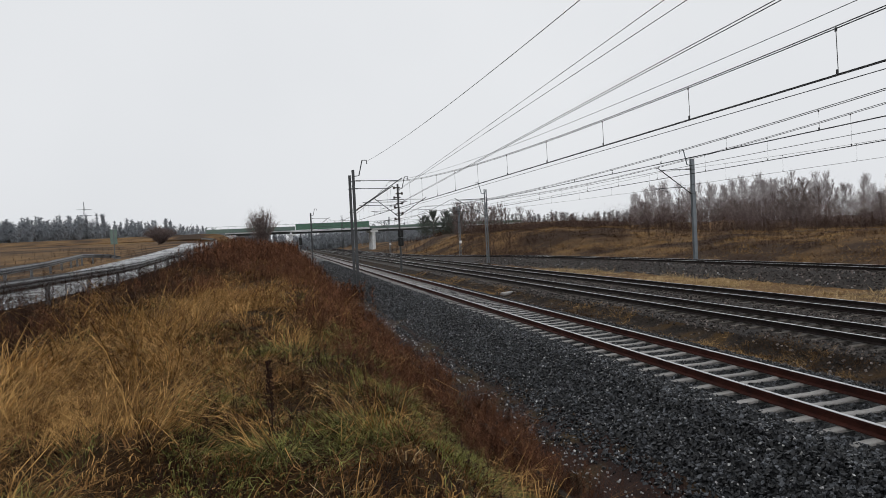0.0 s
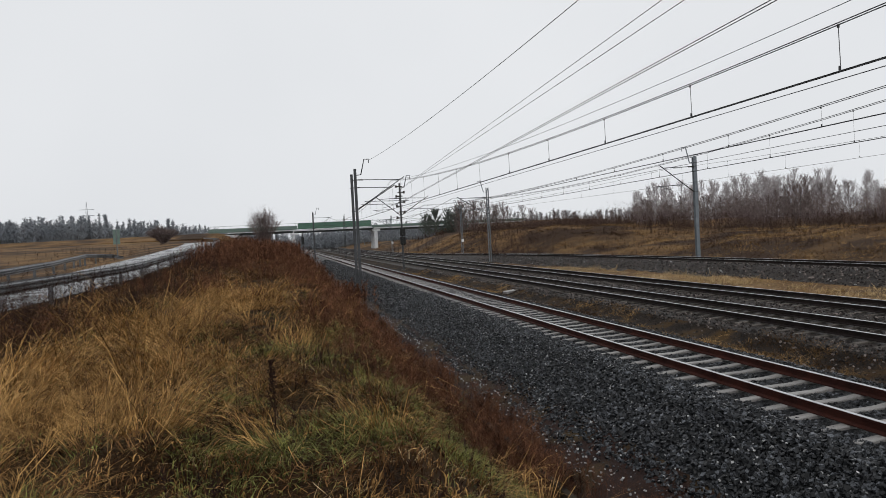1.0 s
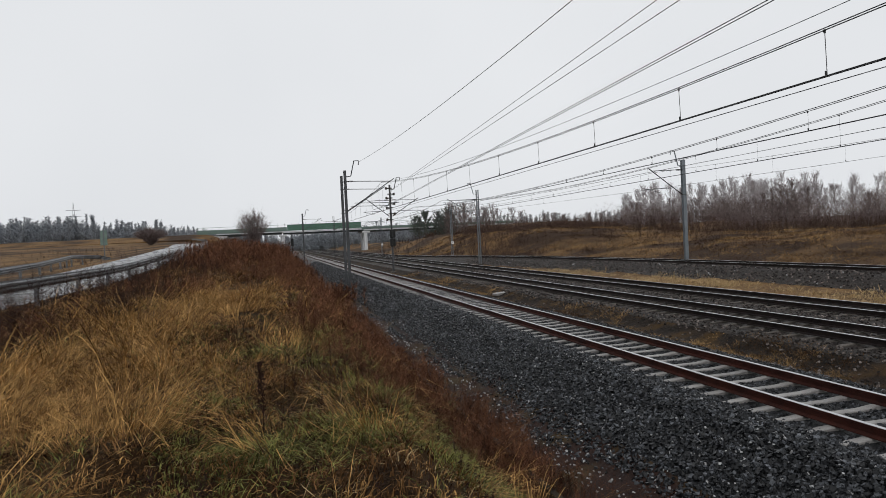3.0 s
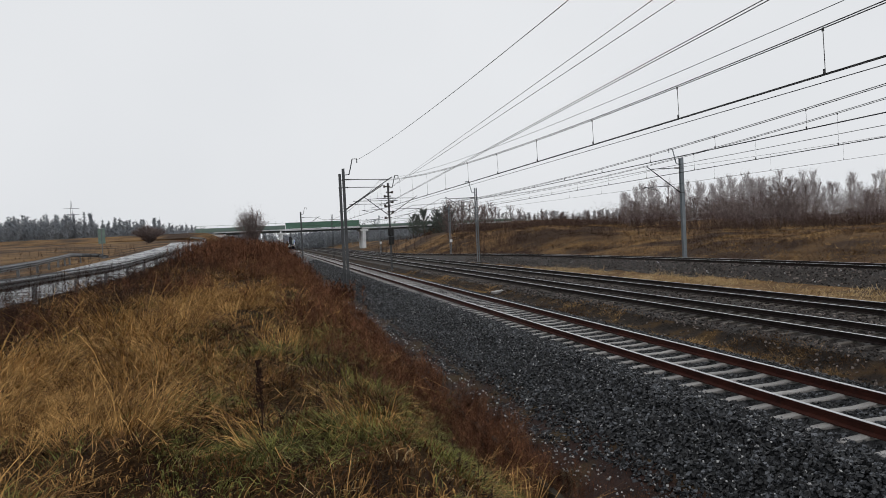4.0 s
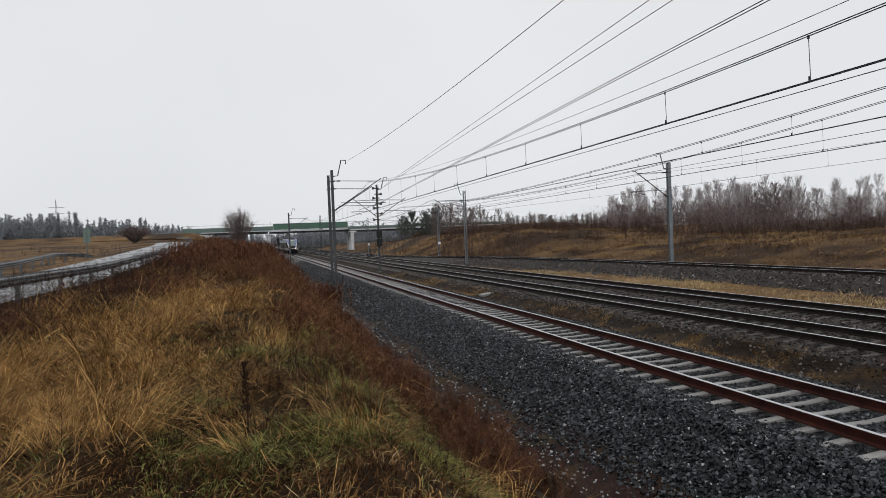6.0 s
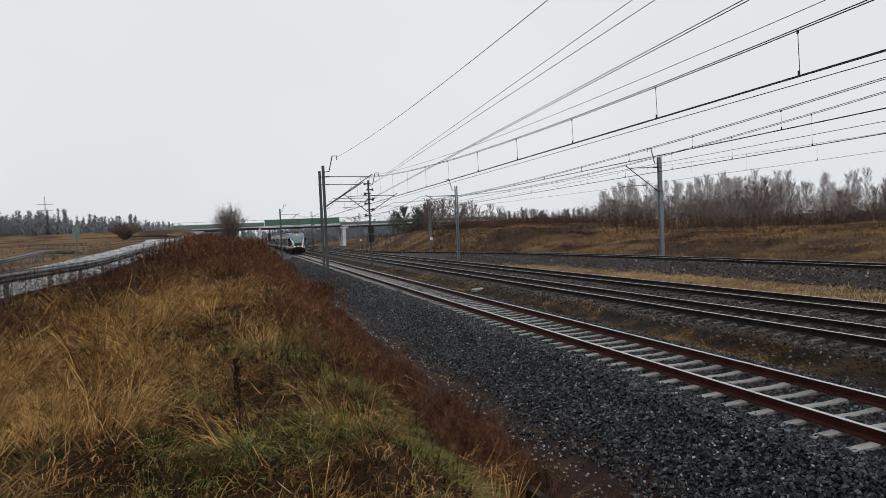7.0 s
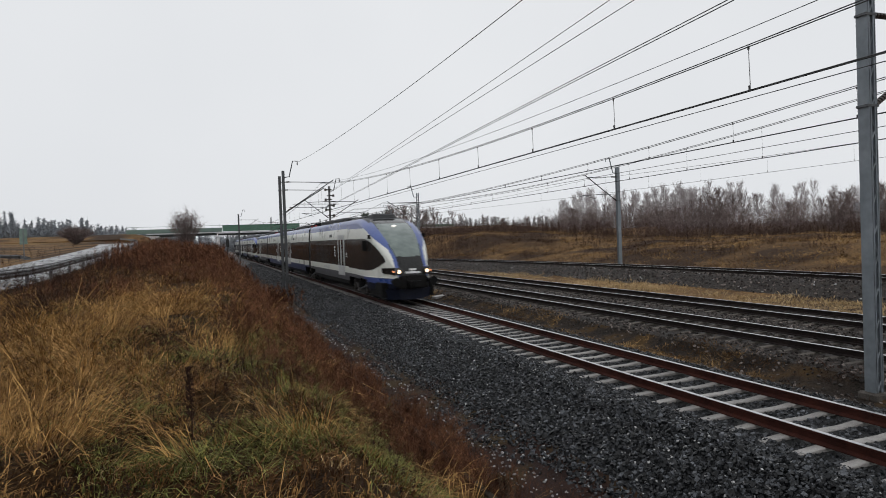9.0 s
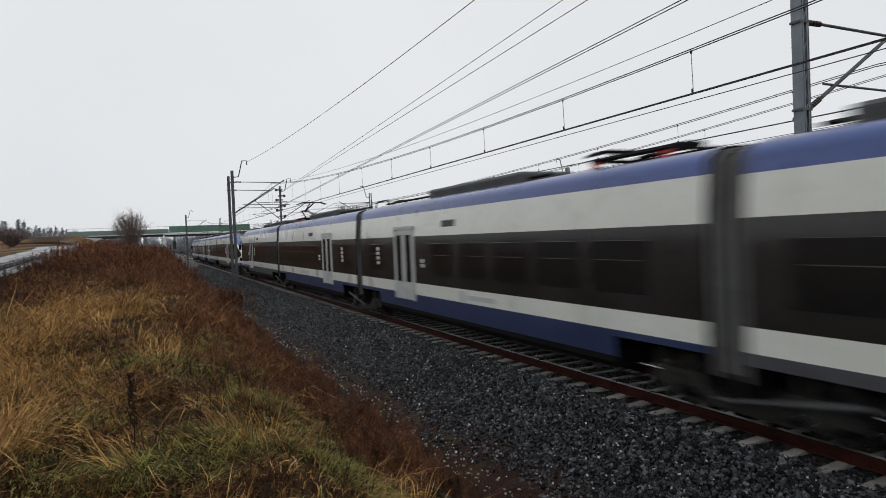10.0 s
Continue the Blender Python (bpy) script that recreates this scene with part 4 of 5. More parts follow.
bulk("road", rv, np.stack([a, a + 1, a + 6, a + 5], 1), "asphalt", "wet grey asphalt road beside the bank", "road", "structure")

WAVE = [(0.0, 0.0), (0.0, 0.04), (0.05, 0.08), (0.05, 0.12), (0.0, 0.155), (0.05, 0.19), (0.05, 0.23), (0.0, 0.27), (0.0, 0.31)]


def guard_rail(points, label, step, posts_end):
    """A wave-section steel beam along (x, y, z) points, on posts."""
    g = thing("guard_rail", label, "guard rail", "guard rails")
    n = len(WAVE)
    vs, fs = [], []
    for x, y, z in points:
        vs += [(x + wx, y, z + 0.44 + wz) for wx, wz in WAVE] + [(x + wx - 0.006, y, z + 0.44 + wz) for wx, wz in WAVE]
    m = 2 * n
    for i in range(len(points) - 1):
        for k in range(n - 1):
            fs += [(i * m + k, i * m + k + 1, (i + 1) * m + k + 1, (i + 1) * m + k), (i * m + n + k, (i + 1) * m + n + k, (i + 1) * m + n + k + 1, i * m + n + k + 1)]
        fs += [(i * m, (i + 1) * m, (i + 1) * m + n, i * m + n), (i * m + n - 1, i * m + 2 * n - 1, (i + 1) * m + 2 * n - 1, (i + 1) * m + n - 1)]
    Geo().add(vs, fs).part("beam", "zinc", g, "wave-section zinc beam")
    pts = np.array(points, dtype=float)
    s = np.concatenate([[0], np.cumsum(np.linalg.norm(np.diff(pts, axis=0), axis=1))])
    d = 0.0
    while d < min(s[-1], posts_end):
        x, y, z = (np.interp(d, s, pts[:, q]) for q in range(3))
        Geo().box(x - 0.12, y - 0.05, z - 0.4, x - 0.008, y - 0.042, z + 0.7).box(x - 0.12, y - 0.05, z - 0.4, x - 0.112, y + 0.05, z + 0.7).box(x - 0.016, y - 0.05, z - 0.4, x - 0.008, y + 0.05, z + 0.7).part("guard_post", "zinc", g)
        d += step
    return g


guard_rail([(float(road_x(y)) + 0.1, y, float(road_z(y)) - 0.02) for y in range(-20, 160, 4)], "grey zinc guard rail along the near edge of the wet road", 4.0, 150)
guard_rail([(-12.2, 5, 1.6), (-11.8, 20, 1.6), (-11.8, 31, 1.62), (-12.4, 40, 1.8), (-13.9, 50, 2.0), (-15.2, 57, 2.1), (-15.4, 61, 2.05), (-14.6, 63, 1.95), (-13.6, 62, 1.75)], "grey guard rail bending away beyond the road", 4.0, 90)

# ---------------------------------------------------------------- stones and plants in bulk
rng = np.random.default_rng(7)


def stones(name, xs, ys, size, mat, label, lift=0.3, parent=None):
    """Broken stones: squashed, skewed eight-cornered lumps."""
    n = len(xs)
    cube = np.array([(x, y, z) for z in (-1, 1) for y in (-1, 1) for x in (-1, 1)], dtype=float)
    v = np.repeat(cube[None], n, 0) * rng.uniform(0.5, 1.0, (n, 8, 1)) * rng.uniform(0.4, 1.0, (n, 1, 3))
    q = rng.normal(size=(n, 4))
    q /= np.linalg.norm(q, axis=1)[:, None]
    w, x, y, z = q.T
    R = np.stack([1 - 2 * (y * y + z * z), 2 * (x * y - z * w), 2 * (x * z + y * w), 2 * (x * y + z * w), 1 - 2 * (x * x + z * z), 2 * (y * z - x * w), 2 * (x * z - y * w), 2 * (y * z + x * w), 1 - 2 * (x * x + y * y)], 1).reshape(n, 3, 3)
    v = np.einsum("nij,nkj->nki", R, v) * (size * rng.uniform(0.6, 1.25, n))[:, None, None] * 0.62
    base = np.stack([xs, ys, land(xs, ys) + size * lift * rng.uniform(-0.4, 1.0, n)], 1)
    v = v + base[:, None, :]
    f = np.array([(0, 2, 3, 1), (4, 5, 7, 6), (0, 1, 5, 4), (2, 6, 7, 3), (0, 4, 6, 2), (1, 3, 7, 5)])
    return bulk(name, v.reshape(-1, 3), (np.arange(n)[:, None, None] * 8 + f).reshape(-1, 4), mat, label, "gravel", parent=parent)


def spread(n, x0, x1, y0, y1, power=1.0):
    """Random places, denser towards y0."""
    return rng.uniform(x0, x1, n), y0 + (y1 - y0) * rng.uniform(0, 1, n) ** power


def off_sleepers(x, y, c):
    """Keeps stones off the middle of the sleepers and off the rails."""
    on = np.abs((y + 6) % 0.6 - np.where((y + 6) % 0.6 > 0.3, 0.6, 0)) < 0.1
    d = np.abs(x - c)
    clear = ~(on & (d < 1.0)) & (np.abs(d - 0.75) > 0.1)
    return x[clear], y[clear]


x, y = spread(44000, 4.5, 7.55, 3.0, 34, 1.5)
keep = x > 4.7 + 0.9 * rng.uniform(0, 1, len(x)) ** 2 + 0.25 * np.sin(y * 0.9)
stones("ballast_stones", x[keep], y[keep], np.full(keep.sum(), 0.066), "stone", "loose dark wet grey ballast stones on the shoulder")
x, y = off_sleepers(*spread(26000, 7.3, 10.6, 2.0, 40, 1.3), T1)
stones("ballast_stones", x, y, np.full(len(x), 0.056), "stone", "loose dark wet ballast stones between the rails", lift=0.1)
x, y = spread(16000, 5.0, 7.5, 30, 110, 1.4)
stones("ballast_stones", x, y, np.full(len(x), 0.085), "stone", "loose dark ballast stones further along")
x, y = spread(4000, 4.4, 7.4, 3.0, 40, 1.4)
stones("ballast_stones", x, y, np.full(len(x), 0.04), "pale_stone", "scattered pale ballast stones", lift=0.5)
x, y = spread(2600, 10.3, 12.8, 2.0, 45, 1.3)
stones("ballast_stones", x, y, np.full(len(x), 0.07), "old_stone", "scattered stones between the tracks", lift=0.4)
x, y = off_sleepers(*spread(16000, 12.4, 20.6, 6.0, 60, 1.3), T2)
stones("ballast_stones", x, y, np.full(len(x), 0.075), "old_stone", "brown-stained ballast stones of the middle tracks")
y = 12 + 65 * rng.uniform(0, 1, 9000) ** 1.2
x = track4(y) + rng.uniform(-3.5, 1.6, len(y))
stones("ballast_stones", x, y, np.full(len(x), 0.1), "old_stone", "grey-brown ballast stones of the raised branch track")
y = 12 + 60 * rng.uniform(0, 1, 90) ** 1.2
stones("ballast_stones", track4(y) + rng.uniform(-3.4, -1.4, len(y)), y, np.full(len(y), 0.09), "pale_stone", "scattered pale stones on the branch ballast", lift=0.5)


def blades(name, base, length, width, lean, droop, head, mat, label, category="grass"):
    """Blades that arch over: lean tips the root over, droop bends the tip down."""
    n = len(base)
    e0 = np.radians(86 - 62 * np.clip(lean, 0, 1))
    e1 = e0 - np.radians(125) * droop
    curl = rng.normal(0, 0.5, n)
    pts = [base]
    for k in range(3):
        e, h = e0 + (e1 - e0) * (k + 0.3) / 2.6, head + curl * k / 2
        p = pts[-1] + np.stack([np.cos(e) * np.cos(h), np.cos(e) * np.sin(h), np.sin(e)], 1) * (length / 3)[:, None]
        p[:, 2] = np.maximum(p[:, 2], base[:, 2] + 0.03 + 0.03 * rng.uniform(0, 1, n))
        pts.append(p)
    twist = head + rng.uniform(-1.2, 1.2, n)
    s = np.stack([-np.sin(twist), np.cos(twist), np.zeros(n)], 1) * width[:, None] * 0.5
    vs = np.stack([pts[0] - s, pts[0] + s, pts[1] + s * 0.95, pts[1] - s * 0.95, pts[2] + s * 0.7, pts[2] - s * 0.7, pts[3]], 1).reshape(-1, 3)
    f = np.array([(0, 1, 2), (0, 2, 3), (3, 2, 4), (3, 4, 5), (5, 4, 6)])
    return bulk(name, vs, (np.arange(n)[:, None, None] * 7 + f).reshape(-1, 3), mat, label, category)


def tufts(n, per, x0, x1, y0, y1, power, size, keep, wind=1.0):
    """Clumped places on the ground; keep(x, y) is the chance that a tuft stands there, wind how much its blades lie one way."""
    x, y = spread(n, x0, x1, y0, y1, power)
    k = rng.uniform(0, 1, n) < keep(x, y)
    x, y = x[k], y[k]
    turn = 1.5 * np.sin(1.1 * x + 0.7 * y) + 1.2 * np.sin(0.9 * y - 1.6 * x) + rng.normal(0, 0.7, len(x)) - 0.5
    tall = rng.uniform(0.55, 1.35, len(x)) * np.clip(0.92 + 0.6 * np.sin(2.9 * x + 0.8 * y) * np.sin(2.3 * y - 1.3 * x), 0.35, 1.5)
    x, y, turn, tall = (np.repeat(q, per) for q in (x, y, turn, tall))
    dx, dy = rng.normal(0, 1, len(x)), rng.normal(0, 1, len(x))
    turn = np.arctan2(np.sin(turn) * wind + dy, np.cos(turn) * wind + dx)
    x, y = x + dx * size, y + dy * size
    clear = np.hypot(x, y) > 1.5
    x, y, turn, tall = x[clear], y[clear], turn[clear], tall[clear]
    return np.stack([x, y, land(x, y) - 0.02], 1), turn, tall


def patches(spots, x, y):
    """Soft-edged patches (x, y, half width, half length), broken up by smaller waves."""
    out = np.zeros_like(x)
    for px, py, w, d in spots:
        out = np.maximum(out, np.exp(-((x - px) / w) ** 2 - ((y - py) / d) ** 2))
    return out * np.clip(0.85 + 0.4 * np.sin(5.3 * x + 1.9 * y) * np.sin(4.1 * y - 2.2 * x), 0, 1.3)


STRAW_SPOTS = [(-2.1, 12.4, 0.9, 2.6), (-1.9, 6.4, 0.9, 1.2), (-1.35, 8.9, 0.5, 1.1), (-2.9, 5.0, 0.8, 0.7), (-1.5, 17.0, 0.9, 3.0), (0.66, 5.6, 0.16, 0.25), (0.2, 10.5, 0.3, 0.7), (-3.4, 8.2, 0.8, 1.0)]
GREEN_SPOTS = [(-0.27, 9.2, 0.45, 0.7), (0.77, 10.7, 0.4, 0.9), (-0.7, 6.4, 0.4, 0.5), (0.5, 5.2, 0.7, 0.55), (1.4, 5.7, 0.7, 0.8), (2.0, 7.2, 0.6, 1.1), (2.7, 9.0, 0.5, 1.6), (-0.4, 4.9, 0.5, 0.4), (0.9, 7.3, 0.4, 0.6), (-3.0, 11.5, 0.5, 0.8), (3.0, 12.5, 0.35, 1.8)]


def straw_zone(x, y):
    return np.clip(1.15 * patches(STRAW_SPOTS, x, y), 0.03, 1) * smooth(-6.3, -5.0, x)


def green_zone(x, y):
    return np.clip(1.1 * patches(GREEN_SPOTS, x, y), 0.04, 1) * smooth(3.4, 3.1, x)


def brown_zone(x, y):
    hollow = np.sin(2.3 * x + 0.9 * y) * np.sin(1.7 * y - 1.5 * x + 0.6)
    return np.clip(0.75 - 0.5 * straw_zone(x, y) - 0.3 * green_zone(x, y) + 0.45 * hollow, 0.06, 1) * smooth(3.45, 3.2, x)


for n, per, y0, y1, power, wide, long, size in ((1700, 60, 2.6, 8.0, 1.1, 0.0055, 0.7, 0.1), (1700, 46, 8.0, 21.0, 1.2, 0.008, 0.85, 0.13)):
    b, turn, tall = tufts(n, per, -6.0, 3.2, y0, y1, power, size, straw_zone, 1.6)
    m = len(b)
    blades("dry_grass", b, long * tall * rng.uniform(0.4, 1.25, m), wide * rng.uniform(0.6, 1.3, m), rng.uniform(0.1, 0.8, m), rng.uniform(0.4, 1.1, m), turn, "straw", "long golden dry grass in arching tufts")
for n, per, y0, y1, power, wide, long, size in ((2100, 46, 3.0, 8.0, 1.1, 0.006, 0.2, 0.09), (2300, 36, 8.0, 18.0, 1.2, 0.011, 0.24, 0.14)):
    b, turn, tall = tufts(n, per, -4.0, 3.7, y0, y1, power, size, green_zone, 0.7)
    m = len(b)
    blades("green_grass", b, long * tall * rng.uniform(0.5, 1.3, m), wide * rng.uniform(0.6, 1.3, m), rng.uniform(0.2, 0.9, m), rng.uniform(0.2, 1.0, m), turn, "grass", "short damp green grass among the thatch")
for n, per, y0, y1, power, wide, long, size, mat in ((2100, 32, 3.0, 9.0, 1.1, 0.005, 0.22, 0.1, "brown_blade"), (2800, 26, 9.0, 26.0, 1.3, 0.011, 0.32, 0.17, "brown_blade"), (3000, 16, 26.0, 90.0, 1.4, 0.03, 0.5, 0.35, "brown_blade"), (300, 12, 3.0, 9.0, 1.1, 0.0055, 0.3, 0.05, "straw_pale"), (520, 30, 3.2, 18.0, 1.3, 0.006, 0.34, 0.07, "straw"), (170, 9, 3.2, 14.0, 1.2, 0.0045, 0.4, 0.06, "straw_pale"), (1500, 20, 14.0, 60.0, 1.3, 0.016, 0.5, 0.2, "straw")):
    b, turn, tall = tufts(n, per, -6.2, 3.7, y0, y1, power, size, lambda x, y: brown_zone(x, y) * np.clip(0.5 + 0.9 * np.sin(1.4 * x + 0.5 * y + len(mat)) * np.sin(0.9 * y - 0.6 * x + wide * 200), 0.2, 1), 0.8)
    m = len(b)
    blades("dead_grass", b, long * tall * rng.uniform(0.4, 1.25, m), wide * rng.uniform(0.6, 1.3, m), rng.uniform(0.1, 0.95, m), rng.uniform(0.3, 1.1, m), turn, mat, "matted dead grass on the bank")
for mat, n, keep in (("brown_blade", 3000, lambda x, y: np.clip(0.5 + 0.6 * np.sin(3.3 * x + y) * np.sin(2.7 * y - x), 0.12, 1)), ("grass", 1500, lambda x, y: np.clip(0.25 + 0.6 * np.sin(2.2 * x - 1.4 * y + 2) * np.sin(1.9 * y + 1.1 * x), 0.05, 1) * smooth(-4, -1, x)), ("straw", 900, lambda x, y: np.clip(0.2 + 0.7 * np.sin(2.9 * x + 1.7 * y + 4) * np.sin(1.3 * y - 2.1 * x), 0.04, 1))):
    b, turn, tall = tufts(n, 26, -4.6, 3.3, 2.6, 13.0, 1.25, 0.12, keep, 0.5)
    m = len(b)
    blades("thatch", b, 0.16 * tall * rng.uniform(0.5, 1.3, m), 0.009 * rng.uniform(0.6, 1.3, m), rng.uniform(0.4, 1.0, m), rng.uniform(0.2, 0.8, m), turn, mat, "short matted thatch covering the bank")
b, turn, tall = tufts(1900, 20, 10.7, 12.7, 5, 60, 1.3, 0.14, lambda x, y: np.clip(0.35 + 0.8 * np.sin(0.55 * y + 1.1 * x), 0.05, 1))
m = len(b)
blades("dry_grass", b, 0.2 * tall * rng.uniform(0.5, 1.2, m), np.full(m, 0.012), rng.uniform(0.3, 0.95, m), rng.uniform(0, 1, m), turn + rng.normal(0, 1, m), "hill_straw", "low tan grass tufts between the tracks")
b, turn, tall = tufts(1300, 18, 21.2, 26.5, 14, 60, 1.2, 0.2, lambda x, y: np.clip(0.6 + 0.5 * np.sin(0.4 * y), 0.2, 1) * (x < track4(y) - 3.3))
m = len(b)
blades("dry_grass", b, 0.25 * tall * rng.uniform(0.5, 1.2, m), np.full(m, 0.025), rng.uniform(0.1, 0.8, m), rng.uniform(0, 0.8, m), turn + rng.normal(0, 1, m), "straw_pale", "pale flattened grass strip beside the branch track")
b, turn, tall = tufts(13000, 12, 0, 34, 12, 130, 1.0, 0.3, lambda x, y: np.clip(0.7 + 0.4 * np.sin(0.3 * y + 0.7 * x), 0.4, 1))
b[:, 0] += track4(b[:, 1]) + 3.6
b[:, 2] = land(b[:, 0], b[:, 1]) - 0.03
m = len(b)
blades("dry_grass", b, 0.6 * tall * rng.uniform(0.5, 1.2, m), np.full(m, 0.035), rng.uniform(0.4, 0.97, m), rng.uniform(0.2, 1.1, m), turn + rng.normal(0, 1, m), "hill_straw", "tall dry grass on the slope behind the branch track")


def weeds(name, x, y, height, twigs, width, mat, label, spread_out=0.35, category="weeds"):
    """Dead upright weeds: a stem each, with many fine side twigs."""
    n = len(x)
    base = np.stack([x, y, land(x, y) - 0.03], 1)
    lean = rng.normal(0, 0.12, (n, 2))
    top = base + np.concatenate([lean * height[:, None], height[:, None]], 1)
    k = twigs
    t = rng.uniform(0.15, 0.95, (n, k))
    a = base[:, None] + (top - base)[:, None] * t[..., None]
    ang = rng.uniform(0, 2 * np.pi, (n, k))
    ln = height[:, None] * rng.uniform(0.2, 0.5, (n, k)) * (1.1 - 0.7 * t)
    d = np.stack([np.cos(ang) * spread_out * 2, np.sin(ang) * spread_out * 2, np.ones((n, k)) * rng.uniform(0.4, 1.1, (n, k))], -1)
    d /= np.linalg.norm(d, axis=-1)[..., None]
    tip = a + d * ln[..., None]
    a, tip = np.concatenate([base[:, None], a], 1).reshape(-1, 3), np.concatenate([top[:, None], tip], 1).reshape(-1, 3)
    w = np.repeat(width, k + 1) * rng.uniform(0.6, 1.2, len(a))
    s = rng.normal(size=(len(a), 3)) * np.array([1, 1, 0.2])
    s = s / np.linalg.norm(s, axis=1)[:, None] * w[:, None] * 0.5
    vs = np.stack([a - s, a + s, tip + s * 0.35], 1).reshape(-1, 3)
    return bulk(name, vs, np.arange(len(vs)).reshape(-1, 3), mat, label, category)


def clumps(n, per, x0, x1, y0, y1, power, size, keep=None):
    """Places of weeds that stand together, with a height for each, lower towards the rim of its clump."""
    x, y = spread(n, x0, x1, y0, y1, power)
    if keep is not None:
        k = rng.uniform(0, 1, n) < keep(x, y)
        x, y = x[k], y[k]
    tall = rng.uniform(0.45, 1.15, len(x))
    x, y, tall = (np.repeat(q, per) for q in (x, y, tall))
    dx, dy = rng.normal(0, 1, len(x)), rng.normal(0, 1, len(x))
    return x + dx * size, y + dy * size, tall * np.exp(-0.18 * (dx * dx + dy * dy)) * rng.uniform(0.6, 1.1, len(x))


# crest of the bank, the ditch edge and the road side
x, y, h = clumps(330, 15, -0.9, 3.4, 10.5, 48, 1.35, 0.24, lambda x, y: np.clip(0.25 + 0.5 * smooth(12, 26, y + 2.5 * x), 0, 1))
weeds("dead_weeds", x, y, 0.95 * h, 30, np.full(len(x), 0.0075), "twig_red", "bushy red-brown dead weeds on the crest of the bank", 0.4)
x, y, h = clumps(260, 13, -6.0, -0.8, 12, 48, 1.3, 0.3, lambda x, y: np.clip(0.3 + 0.6 * np.sin(0.9 * x + 0.45 * y) + 0.4 * smooth(18, 36, y), 0.05, 1) * (1 - straw_zone(x, y)))
weeds("dead_weeds", x, y, 0.85 * h, 30, np.full(len(x), 0.0085), "twig_red", "brown dead weeds crowding the flat of the bank", 0.45)
x, y = spread(2600, -6.0, 3.6, 40, 170, 1.3)
weeds("dead_weeds", x, y, rng.uniform(0.6, 1.7, len(x)), 30, np.full(len(x), 0.03), "twig_red", "red-brown dead weeds on the far bank")
x, y, h = clumps(400, 12, 2.3, 4.1, 8.5, 46, 1.3, 0.16)
weeds("dead_weeds", x, y, 0.8 * h, 40, np.full(len(x), 0.006), "twig_red", "fine red-brown dead weeds along the ditch edge", 0.45)
x, y, h = clumps(34, 9, 3.7, 4.7, 5.5, 14, 1.0, 0.14)
weeds("dead_weeds", x, y, 0.7 * h, 36, np.full(len(x), 0.0032), "twig_red", "thin red-brown weeds standing in the ditch", 0.5)
x, y, h = clumps(150, 10, 0.2, 3.3, 6.5, 16, 1.0, 0.15, lambda x, y: smooth(4.5, 9.5, y + 1.8 * x) * (1 - 0.8 * green_zone(x, y)))
weeds("dead_weeds", x, y, 0.5 * h, 34, np.full(len(x), 0.0055), "twig_red", "dark russet weeds low on the slope of the bank", 0.6)
x, y, h = clumps(90, 9, -5.6, -2.2, 9.5, 19, 1.0, 0.2, lambda x, y: 1 - straw_zone(x, y))
weeds("dead_weeds", x, y, 0.55 * h, 34, np.full(len(x), 0.006), "twig_dark", "dark brown weeds between the straw tufts", 0.6)
x, y, h = clumps(26, 7, 0.4, 3.2, 5.5, 12, 1.0, 0.1)
weeds("dead_weeds", x, y, 0.55 * h, 30, np.full(len(x), 0.0038), "twig_red", "small russet weeds among the grass of the slope", 0.5)
x, y = spread(420, -2.0, 3.0, 5.0, 13, 1.0)
weeds("dead_weeds", x, y, rng.uniform(0.2, 0.55, len(x)), 16, np.full(len(x), 0.005), "twig_dark", "thin brown weed stems in the grass", 0.5)
x, y = spread(420, -6.35, -5.3, 11, 50, 1.2)
weeds("dead_weeds", x, y, rng.uniform(0.6, 1.25, len(x)), 30, np.full(len(x), 0.008), "twig_dark", "tangled bare weeds in front of the guard rail", 0.5)
x, y = spread(700, -6.4, -2.4, 9, 60, 1.2)
weeds("dead_weeds", x, y, rng.uniform(0.4, 1.15, len(x)), 26, np.full(len(x), 0.008), "twig_dark", "bare brown weeds between the guard rail and the bank", 0.5)
x, y = rng.normal(3.9, 0.5, 60), rng.normal(41, 1.6, 60)
weeds("red_bush", x, y, rng.uniform(0.6, 1.4, 60), 60, np.full(60, 0.03), "twig_red", "low russet bush at the foot of the bank", category="bush")

# dark low clumps imitate the shade in hollows between the tufts
x, y = spread(5200, -6.0, 3.4, 3.4, 22, 1.4)
k = rng.uniform(0, 1, len(x)) < np.clip(0.1 + 1.1 * np.sin(1.9 * x + 0.8 * y) * np.sin(1.6 * y - 1.2 * x + 1.0), 0.02, 1) * (1 - 0.8 * straw_zone(x, y))
x, y = x[k], y[k]
weeds("dead_weeds", x, y, rng.uniform(0.08, 0.26, len(x)), 30, np.full(len(x), 0.012), "twig_dark", "low dark dead-leaf clumps imitating shaded hollows between the tufts", 0.9)

x, y, h = clumps(420, 9, 0, 9, 18, 110, 1.1, 0.4, lambda x, y: np.clip(0.1 + 0.9 * np.sin(0.17 * y + 0.5 * x) * np.sin(0.09 * y + 1.0), 0.03, 1))
x = x + track4(y) + 4.2
weeds("dead_weeds", x, y, 0.85 * h, 34, np.full(len(x), 0.016), "scrub", "dark brown brush along the foot of the slope", 0.8)

